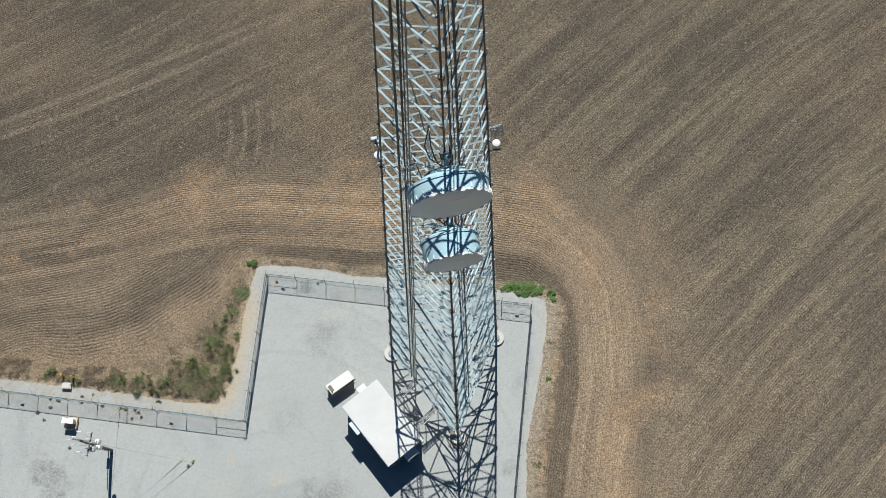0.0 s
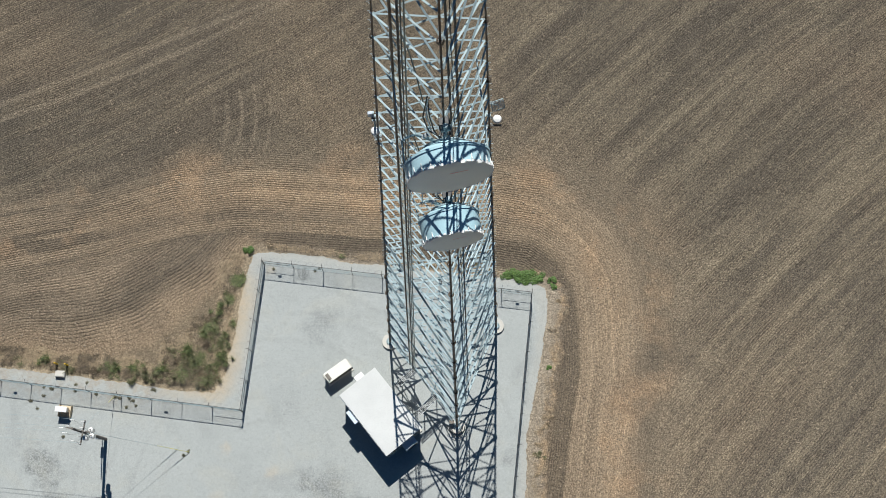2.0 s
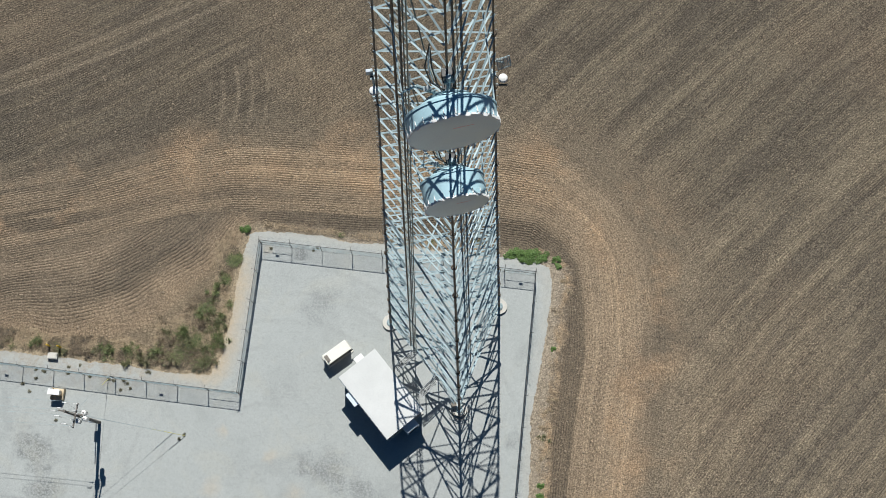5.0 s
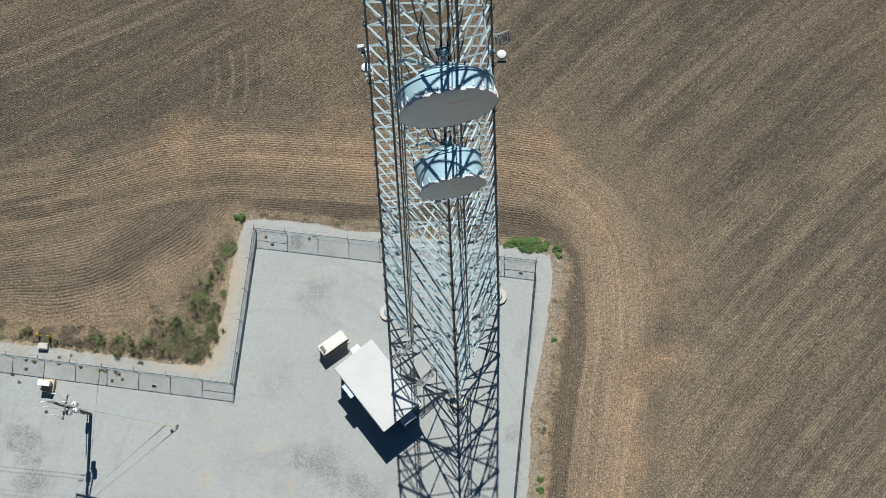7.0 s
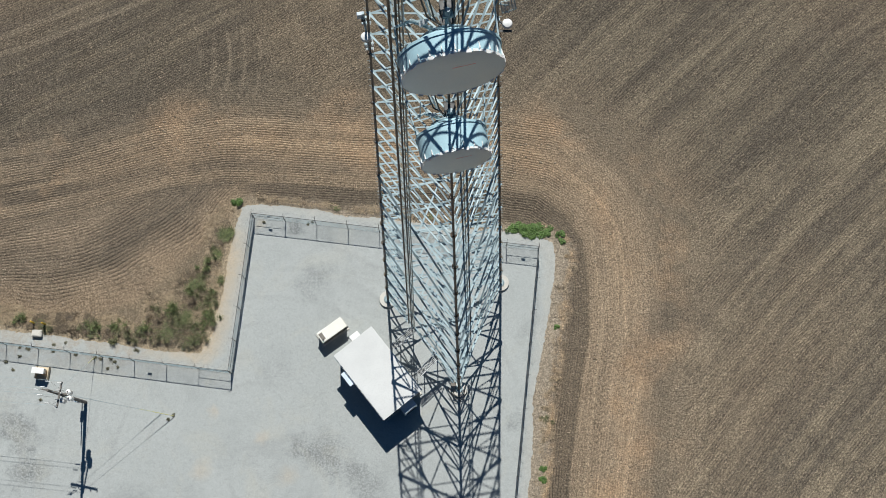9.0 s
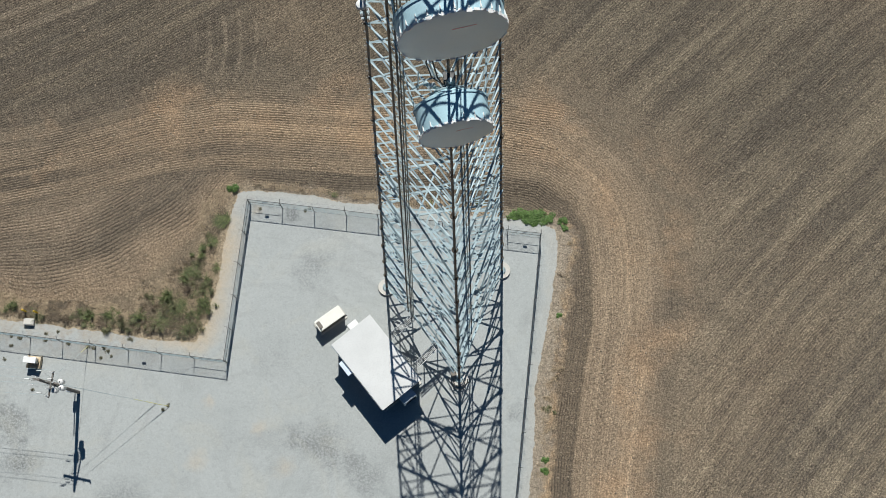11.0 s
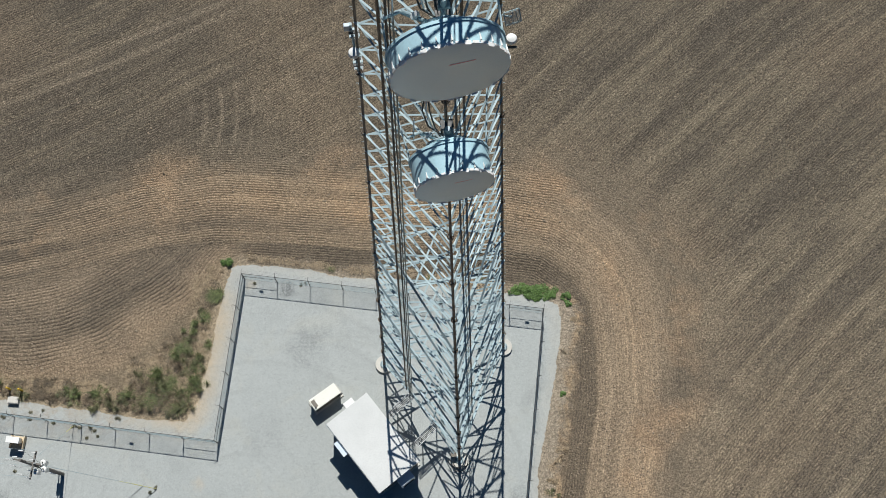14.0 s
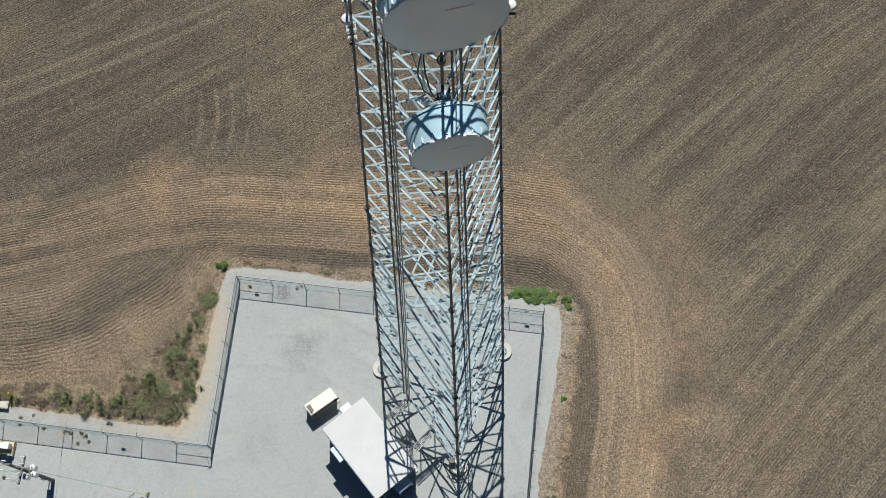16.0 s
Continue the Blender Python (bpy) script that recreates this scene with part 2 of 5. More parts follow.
def gravel_material():
    n = Nodes("crushed_stone", 0.9)
    base = n.ramp(n.noise(0.12, 4.0), (0.3, (0.385, 0.408, 0.4)), (0.7, (0.425, 0.448, 0.438)))
    # oil-dark stains and sandy spots where vehicles stood
    fray = n.math("MULTIPLY", n.math("SUBTRACT", n.noise(0.7, 6.0, 0.65), 0.5), 4.5)
    speck = n.span(n.noise(5.0, 4.0, 0.75), 0.4, 0.58, 0.1, 1.0)
    for sx, sy, r, deep in ((-11.3, -12.0, 1.5, 0.6), (-13.6, -11.3, 0.9, 0.5), (-9.0, -13.4, 1.3, 0.45), (-7.2, -15.0, 1.5, 0.4), (-39.2, -10.4, 1.4, 0.6), (-40.5, -9.0, 1.0, 0.5),
                            (-38.2, -13.6, 1.5, 0.6), (-5.0, -20.0, 2.5, 0.5), (-29.0, -18.0, 2.4, 0.5), (5.6, -9.2, 0.7, 0.35), (-13.0, 3.9, 1.5, 0.3), (-12.0, 5.2, 1.0, 0.25), (-16.0, -4.0, 1.5, 0.15), (-14.6, 9.1, 0.6, 0.5)):
        spot = n.span(n.math("ADD", n.ring(sx, sy), fray), 0.3 * r, 1.5 * r, min(1.0, 1.7 * deep), 0.0)
        base = n.mix(n.math("MULTIPLY", spot, speck), base, (0.15, 0.16, 0.16))
    for sx, sy, r in ((-14.7, -14.0, 0.9), (-17.1, -10.6, 0.55), (-21.5, -8.2, 0.5), (-22.5, -13.5, 0.9), (-6.5, -4.5, 0.5), (-18.2, 9.6, 0.5)):
        spot = n.span(n.math("ADD", n.ring(sx, sy), n.math("MULTIPLY", fray, 0.6)), 0.2 * r, 1.4 * r, 0.5, 0.0)
        base = n.mix(spot, base, (0.5, 0.43, 0.33))
    base = n.mix(n.span(n.noise(0.13, 7.0, 0.7, None, 1.5), 0.52, 0.72, 0.0, 0.5), base, (0.46, 0.45, 0.385))
    base = n.mix(n.span(n.noise(0.21, 6.0, 0.65, None, 0.7), 0.54, 0.7, 0.0, 0.42), base, (0.27, 0.285, 0.28))
    # faint wheel arcs left by turning vehicles
    wheel = n.math("SINE", n.math("MULTIPLY", n.math("ADD", n.ring(-17.0, -14.0), n.noise(0.3, 3.0)), 2.3))
    base = n.mix(n.math("MULTIPLY", n.span(wheel, 0.75, 1.0, 0.0, 0.3), n.span(n.noise(0.12, 3.0), 0.45, 0.6)), base, (0.3, 0.31, 0.305))
    d, along = n.uv("edge")
    rag = n.math("ADD", d, n.math("MULTIPLY", n.math("SUBTRACT", n.noise(0.6, 7.0, 0.7), 0.5), 2.2))
    corner = n.span(n.math("ADD", n.ring(-21.6, 2.0), fray), 5.0, 8.5, 1.0, 0.0)
    base = n.mix(n.span(rag, -0.1, 1.1, 0.7, 0.0), base, (0.44, 0.425, 0.38))
    dirt = n.math("MULTIPLY", n.span(rag, 0.6, 3.4, 1.0, 0.0), n.span(n.noise(1.1, 6.0, 0.7, None, 0.8), 0.42, 0.62, 0.0, 0.75))
    base = n.mix(n.math("MULTIPLY", dirt, n.span(n.t_x(), -30.0, -24.0, 1.0, 0.0)), base, (0.36, 0.31, 0.245))
    base = n.mix(n.math("MULTIPLY", n.span(rag, 0.0, 2.0, 0.95, 0.0), corner), base, (0.49, 0.395, 0.275))
    stones = n.math("ADD", n.math("MULTIPLY", n.noise(8.0, 4.0, 0.75, None, 1.2), 0.55), n.math("MULTIPLY", n.noise(19.0, 3.0, 0.7, None, 0.8), 0.45))
    coarse = n.noise(2.6, 6.0, 0.75, None, 0.8)
    base = n.mix(n.span(coarse, 0.34, 0.5, 0.34, 0.0), base, (0.24, 0.25, 0.245))
    base = n.mix(n.span(stones, 0.36, 0.5, 0.6, 0.0), base, (0.2, 0.21, 0.205))
    base = n.mix(n.span(stones, 0.53, 0.64, 0.0, 0.6), base, (0.6, 0.62, 0.6))
    n.bump(stones, 0.5, 0.04)
    return n.colour(base)


def leaf_material(name, a, b):
    n = Nodes(name, 0.6)
    base = n.ramp(n.island(), (0.0, a), (1.0, b))
    base = n.mix(n.span(n.noise(2.5, 3.0), 0.4, 0.7, 0.0, 0.5), base, tuple(0.5 * x for x in a))
    n.b.inputs["Transmission Weight"].default_value = 0.0
    return n.colour(base)


SOIL, GRAVEL = soil_material(), gravel_material()
CLOD_SOIL = painted("dry_soil_clod", (0.28, 0.22, 0.157), 0.95, 0.0, 0.3, 0.7, 9.0, 0.4)
ZINC = painted("galvanised_steel", (0.335, 0.43, 0.46), 0.55, 0.1, 0.14, 0.9, 22.0)
LEG_STEEL = painted("brown_leg_steel", (0.145, 0.108, 0.076), 0.6, 0.1, 0.2, 0.8, 16.0)
RAIL = painted("dull_zinc_rail", (0.3, 0.32, 0.28), 0.6, 0.1, 0.2, 1.0, 18.0)
DARK_STEEL = painted("dark_steel", (0.08, 0.08, 0.08), 0.55, 0.2, 0.25, 2.0, 25.0)
CABLE = painted("black_cable_jacket", (0.06, 0.055, 0.05), 0.55, 0.0, 0.2, 2.0, 30.0)
# the cover face is shaded; blue tint and metal value brighten it
RADOME = painted("brightened_radome_cloth", (0.79, 0.92, 1.0), 0.55, 0.45, 0.02, 0.6, 40.0, 0.05)
SHROUD = painted("pale_blue_aluminium", (0.43, 0.65, 0.73), 0.6, 0.0, 0.08, 1.2, 14.0)
PALE_ZINC = painted("bright_zinc_grating", (0.6, 0.62, 0.62), 0.5, 0.1, 0.1, 1.5, 20.0)
WHITE = painted("white_enamel", (0.82, 0.82, 0.8), 0.4, 0.0, 0.05, 2.0, 20.0)
ROOF_WHITE = painted("white_roof_coating", (0.66, 0.67, 0.66), 0.7, 0.0, 0.05, 0.5, 9.0)
# tan made darker so that walls and cabinet sides look in shade
WALL_TAN = painted("shade_darkened_tan", (0.2, 0.18, 0.155), 0.85, 0.0, 0.12, 0.8, 18.0)
# white with the blue of skylight tinted into the colour
SKY_WHITE = painted("sky_tinted_white", (0.66, 0.76, 0.86), 0.45, 0.0, 0.05, 2.0, 20.0)
CREAM = painted("cream_enamel", (0.82, 0.81, 0.73), 0.5, 0.0, 0.06, 1.0, 12.0)
GREY_BLUE = painted("blue_grey_sheet", (0.42, 0.48, 0.54), 0.45, 0.1, 0.08, 1.5, 20.0)
CONCRETE = painted("pale_concrete", (0.6, 0.575, 0.52), 0.85, 0.0, 0.1, 1.3, 14.0, 0.3)
POLE_WOOD = painted("weathered_pole_wood", (0.17, 0.155, 0.14), 0.9, 0.0, 0.25, 2.0, 14.0, 0.4)
PLYWOOD = painted("raw_plywood", (0.6, 0.49, 0.34), 0.8, 0.0, 0.12, 2.0, 16.0)
GUARD = painted("faded_yellow_plastic", (0.62, 0.6, 0.25), 0.6, 0.0, 0.1, 3.0, 20.0)
YELLOW = painted("yellow_safety_paint", (0.75, 0.5, 0.04), 0.5, 0.0, 0.1, 3.0, 20.0)
RED = painted("red_print", (0.95, 0.5, 0.53), 0.6, 0.0, 0.15, 2.0, 30.0)
LEAF = leaf_material("green_leaf", (0.075, 0.15, 0.03), (0.15, 0.25, 0.06))
MEADOW = leaf_material("weed_green", (0.075, 0.1, 0.03), (0.25, 0.29, 0.11))
OLIVE = leaf_material("olive_weed", (0.08, 0.085, 0.036), (0.27, 0.27, 0.13))
DUSTY = leaf_material("dusty_tuft", (0.13, 0.13, 0.085), (0.26, 0.24, 0.16))
STRAW = leaf_material("dry_grass", (0.31, 0.235, 0.148), (0.6, 0.46, 0.3))
BROWN = leaf_material("dead_stalk", (0.09, 0.07, 0.048), (0.33, 0.25, 0.16))


# ---- mesh helpers ----
class Shape:
    """Collects vertices and faces in world metres."""

    def __init__(self):
        self.v, self.f = [], []

    def add(self, verts, faces):
        k = len(self.v)
        self.v += [tuple(p) for p in verts]
        self.f += [tuple(i + k for i in f) for f in faces]
        return self

    def box(self, m, sx, sy, sz, bevel=0.0):
        """A block on the pose m: its base's middle at the origin, edges chamfered."""
        bm = bmesh.new()
        bmesh.ops.create_cube(bm, size=1.0, matrix=Matrix.Translation((0, 0, sz / 2)) @ Matrix.Diagonal((sx, sy, sz, 1)))
        if bevel:
            bmesh.ops.bevel(bm, geom=bm.edges[:], offset=bevel, segments=2, profile=0.6, affect="EDGES")
        bm.verts.index_update()
        self.add([m @ v.co for v in bm.verts], [[v.index for v in f.verts] for f in bm.faces])
        bm.free()
        return self

    def tube(self, a, b, r, r2=None, n=10, caps=True):
        a, b, r2 = Vector(a), Vector(b), r if r2 is None else r2
        way = (b - a).normalized()
        side = way.orthogonal().normalized()
        up = way.cross(side)
        ring = [side * math.cos(2 * math.pi * i / n) + up * math.sin(2 * math.pi * i / n) for i in range(n)]
        faces = [(i, (i + 1) % n, n + (i + 1) % n, n + i) for i in range(n)]
        if caps:
            faces += [tuple(reversed(range(n))), tuple(range(n, 2 * n))]
        return self.add([a + p * r for p in ring] + [b + p * r2 for p in ring], faces)

    def line(self, pts, r, n=6):
        for a, b in zip(pts, pts[1:]):
            self.tube(a, b, r, n=n)
        return self

    def spun(self, m, profile, n=48, close=True):
        """A profile of (radius, height) turned about the pose's z axis."""
        k = len(profile)
        verts = [m @ Vector((r * math.cos(2 * math.pi * i / n), r * math.sin(2 * math.pi * i / n), h)) for i in range(n) for r, h in profile]
        faces = [(i * k + j, ((i + 1) % n) * k + j, ((i + 1) % n) * k + j + 1, i * k + j + 1) for i in range(n) for j in range(k - 1)]
        if close:
            faces += [tuple(i * k + k - 1 for i in range(n)), tuple(i * k for i in reversed(range(n)))]
        return self.add(verts, faces)

    def angle(self, a, b, flat_w, drop, thick, to):
        """An angle iron from a to b: one flange lies flat towards to, the other hangs from its root."""
        a, b = Vector(a), Vector(b)
        way = (b - a).normalized()
        flat = Vector(to) - way * way.dot(Vector(to))
        flat.normalize()
        up = way.cross(flat)
        if up.z < 0:
            up = -up
        prof = [(0, 0), (flat_w, 0), (flat_w, -thick), (thick, -thick), (thick, -drop), (0, -drop)]
        ring = [flat * x + up * y for x, y in prof]
        faces = [(i, (i + 1) % 6, 6 + (i + 1) % 6, 6 + i) for i in range(6)]
        faces += [(3, 2, 1, 0), (5, 4, 3, 0), (6, 7, 8, 9), (6, 9, 10, 11)]
        return self.add([a + p for p in ring] + [b + p for p in ring], faces)


def thing(name, place, label, category, group="", kind=""):
    ob = new(name)
    ob.location = place
    ob.empty_display_size = 0.3
    return tagged(ob, label, category, group, kind)


def meshed(name, shape, material, base=(0, 0, 0), smooth=False):
    me = bpy.data.meshes.new(name)
    bx, by, bz = base
    me.from_pydata([(x - bx, y - by, z - bz) for x, y, z in shape.v], [], shape.f)
    me.validate()
    bm = bmesh.new()
    bm.from_mesh(me)
    bmesh.ops.recalc_face_normals(bm, faces=bm.faces)
    bm.to_mesh(me)
    bm.free()
    if smooth:
        me.polygons.foreach_set("use_smooth", [True] * len(me.polygons))
        me.set_sharp_from_angle(angle=radians(35))
    me.materials.append(material)
    return me


def part(name, shape, material, parent, label="", smooth=False):
    """Links a shape as one mesh object under a thing or under a part."""
    top = parent
    while top.parent:
        top = top.parent
    ob = new(name, meshed(name, shape, material, top.location, smooth))
    ob.parent = parent
    return tagged(ob, label) if label else ob


def lone(name, shape, material, label, category, group="", kind="", smooth=False, base=(0, 0, 0)):
    ob = new(name, meshed(name, shape, material, base, smooth))
    ob.location = base
    return tagged(ob, label, category, group, kind)


def smoothstep(a, b, x):
    t = np.clip((x - a) / (b - a), 0, 1)
    return t * t * (3 - 2 * t)


# ---- ground ----
YARD = [(-75, 2.6), (-42.5, -0.5), (-35, -1.4), (-27, -2.4), (-23.2, -2.75), (-22.2, -1.2), (-21.2, 4.0), (-19.9, 11.3), (-18.9, 11.6),
        (-7.3, 10.2), (8.6, 8.4), (9.9, 7.8), (10.1, 6.6), (8.9, -1.5), (7.8, -7.0), (7.2, -15), (4.6, -42), (3.8, -60), (-75, -60)]


# inner line of the headland passes, and of the rows in the nook
HULL = [(-75, 2.5), (-43.2, 8.8), (-35.2, 10.5), (-27.1, 12.9), (-21.6, 13.7), (-18.9, 13.6), (-8.4, 12.85), (4.7, 12.9), (8.5, 12.25), (11.2, 10.4),
        (12.8, 7.9), (13.1, 4.6), (13.07, -0.9), (12.1, -6.2), (10.9, -13.9), (8.8, -42), (8, -60), (-75, -60)]
NOOK = [(-75, 1.1), (-42.5, 1.06), (-34.5, 1.05), (-29.7, 2.14), (-26.6, 5.15), (-19.9, 11.6), (10, 8), (6, -60), (-75, -60)]


def yard_distance(x, y, edge=YARD, round_off=0.0):
    """Distance outside the yard's edge (inside: minus), and the place along it; round_off softens inner corners."""
    best, along, run = np.full(x.shape, 1e9), np.zeros(x.shape), 0.0
    inside, total = np.zeros(x.shape, bool), np.zeros(x.shape)
    for (ax, ay), (bx, by) in zip(edge, edge[1:] + edge[:1]):
        ex, ey = bx - ax, by - ay
        ln = math.hypot(ex, ey)
        t = np.clip(((x - ax) * ex + (y - ay) * ey) / ln**2, 0, 1)
        d = np.hypot(x - ax - t * ex, y - ay - t * ey)
        near = d < best
        best, along = np.where(near, d, best), np.where(near, run + t * ln, along)
        if round_off:
            total += np.exp(-np.minimum(d, 200.0) / round_off) * min(1.0, ln / 8.0)
        run += ln
        cross = ((ay > y) != (by > y)) & (x < (bx - ax) * (y - ay) / (by - ay + 1e-12) + ax)
        inside ^= cross
    if round_off:
        best = np.where(inside | (best > 60), best, -round_off * np.log(total + 1e-30) + round_off * 0.6)
    return np.where(inside, -best, best), along


def nook_rows(x, y):
    return yard_distance(x, y, NOOK, 4.0)


def wheel_lines(x, y):
    return (y - 31.0 - 0.424 * (x + 39.5)) * 0.92, (y - 30.1 - 0.42 * (x + 36.6) - 0.004 * (x + 36.6) ** 2) * 0.92


def headland(x, y):
    return yard_distance(x, y, HULL)


def rows_left(x, y):
    cx, cy, r = -125.0, 192.0, 190.0
    return r - np.hypot(x - cx, y - cy), r * np.arctan2(x - cx, cy - y)


def rows_right(x, y):
    cx, cy, r = 160.0, -121.0, 195.0
    return np.hypot(x - cx, y - cy) - r, r * np.arctan2(y - cy, cx - x)


def soft_noise(x, y, scale, seed):
    rng = np.random.RandomState(seed)
    out = np.zeros(x.shape)
    for k in range(6):
        a, p = rng.uniform(0, 2 * np.pi), rng.uniform(0, 2 * np.pi)
        s = scale * (0.7 + 0.5 * k)
        out += np.sin((x * np.cos(a) + y * np.sin(a)) / s * 2 * np.pi + p) / (1 + 0.4 * k)
    return out / 3


def grid_mesh(name, xs, ys, height, maps):
    gx, gy = np.meshgrid(xs, ys)
    z = height(gx, gy)
    w, h = len(xs), len(ys)
    me = bpy.data.meshes.new(name)
    idx = (np.arange(h - 1)[:, None] * w + np.arange(w - 1)[None]).ravel()
    quads = np.stack([idx, idx + 1, idx + 1 + w, idx + w], -1)
    me.from_pydata(np.stack([gx, gy, z], -1).reshape(-1, 3).tolist(), [], quads.tolist())
    for label, fn in maps:
        a, b = fn(gx, gy)
        flat = np.stack([a, b], -1).reshape(-1, 2)[quads.ravel()]
        me.uv_layers.new(name=label).data.foreach_set("uv", flat.ravel().astype(np.float32))
    me.polygons.foreach_set("use_smooth", [True] * len(me.polygons))
    return me


def steps(lo, hi, fine, far):
    inner = np.arange(lo, hi + fine / 2, fine)
    out, s, x = [], fine, hi
    while x < far:
        s *= 1.35
        x += s
        out.append(x)
    left, s, x = [], fine, lo
    while x > -far:
        s *= 1.35
        x -= s
        left.append(x)
    return np.array(left[::-1] + inner.tolist() + out)


def soil_height(x, y):
    d, _ = yard_distance(x, y)
    u, _ = rows_left(x, y)
    near = np.exp(-(np.hypot(x, y) / 90) ** 2)
    h = 0.05 * soft_noise(x, y, 9.0, 3) * near
    h += 0.05 * np.exp(-((d - 1.3) / 0.5) ** 2) - 0.06 * np.exp(-((d - 2.4) / 0.6) ** 2)
    h += 0.03 * np.sin(d * 2 * np.pi / 1.9) * smoothstep(2, 4, d) * (1 - smoothstep(9, 14, d)) * near
    h += 0.03 * np.sin(u * 2 * np.pi / 2.4) * smoothstep(9, 14, d) * near
    return np.where(d < -0.6, -0.08, h * smoothstep(0.4, 1.2, d) - 0.02)


ground = new("ground", grid_mesh("ground", steps(-52, 52, 0.4, 4000), steps(-24, 62, 0.4, 4000), soil_height,
                                 [("nook_rows", nook_rows), ("headland", headland), ("left_rows", rows_left), ("right_rows", rows_right),
                                  ("yard_edge", yard_distance), ("wheel_lines", wheel_lines)]))
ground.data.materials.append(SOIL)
tagged(ground, "ploughed brown farm field with furrows and wheel tracks", "field", kind="structure")


def yard_mesh():
    """The gravel yard: a thin bed with a ragged edge."""
    pts, n = [], len(YARD)
    for i in range(n):
        a, b = Vector(YARD[i]), Vector(YARD[(i + 1) % n])
        k = max(1, int((b - a).length / 0.2))
        side = Vector((-(b - a).y, (b - a).x)).normalized()
        for j in range(k):
            p = a.lerp(b, j / k)
            w = 0.3 * noise.noise((p.x * 0.23, p.y * 0.23, 0)) + 0.16 * noise.noise((p.x * 1.7, p.y * 1.7, 5)) + 0.12 * noise.noise((p.x * 5, p.y * 5, 9))
            pts.append(p + side * w)
    bm = bmesh.new()
    top = [bm.verts.new((p.x, p.y, 0.0)) for p in pts]
    face = bm.faces.new(top)
    low = [bm.verts.new((p.x * 1.0, p.y, -0.09)) for p in pts]
    for i in range(len(top)):
        j = (i + 1) % len(top)
        bm.faces.new((top[j], top[i], low[i], low[j]))
    bmesh.ops.triangulate(bm, faces=[face])
    for x in np.arange(-50, 12, 2.0):
        bmesh.ops.bisect_plane(bm, geom=bm.verts[:] + bm.edges[:] + bm.faces[:], plane_co=(x, 0, 0), plane_no=(1, 0, 0))
    for y in np.arange(-30, 12, 2.0):
        bmesh.ops.bisect_plane(bm, geom=bm.verts[:] + bm.edges[:] + bm.faces[:], plane_co=(0, y, 0), plane_no=(0, 1, 0))
    layer = bm.loops.layers.uv.new("edge")
    loops = [l for f in bm.faces for l in f.loops]
    d, al = yard_distance(np.array([l.vert.co.x for l in loops]), np.array([l.vert.co.y for l in loops]))
    for l, a, b in zip(loops, d, al):
        l[layer].uv = (-a, b)
    bmesh.ops.recalc_face_normals(bm, faces=bm.faces)
    me = bpy.data.meshes.new("pavement")
    bm.to_mesh(me)
    bm.free()
    me.materials.append(GRAVEL)
    return me


pavement = new("pavement", yard_mesh())
tagged(pavement, "pale grey crushed-stone yard with sandy edges", "gravel yard", kind="structure")

# ---- the lattice tower ----
AXIS_TURN, SECTION, FOOT, SECTIONS, K_SECTIONS = radians(8.43), 6.096, 0.3, 15, 7
BEARING = {"right": AXIS_TURN + math.pi / 6, "left": AXIS_TURN + math.pi * 5 / 6, "front": AXIS_TURN - math.pi / 2}
FACES = [("left", "front"), ("front", "right"), ("right", "left")]


def leg_at(leg, z):
    r = (6.347 + 0.0871 * (50 - z)) / math.sqrt(3)
    return Vector((r * math.cos(BEARING[leg]), r * math.sin(BEARING[leg]), z))


def leg_radius(z):
    return max(0.04, 0.112 - 0.001 * z)


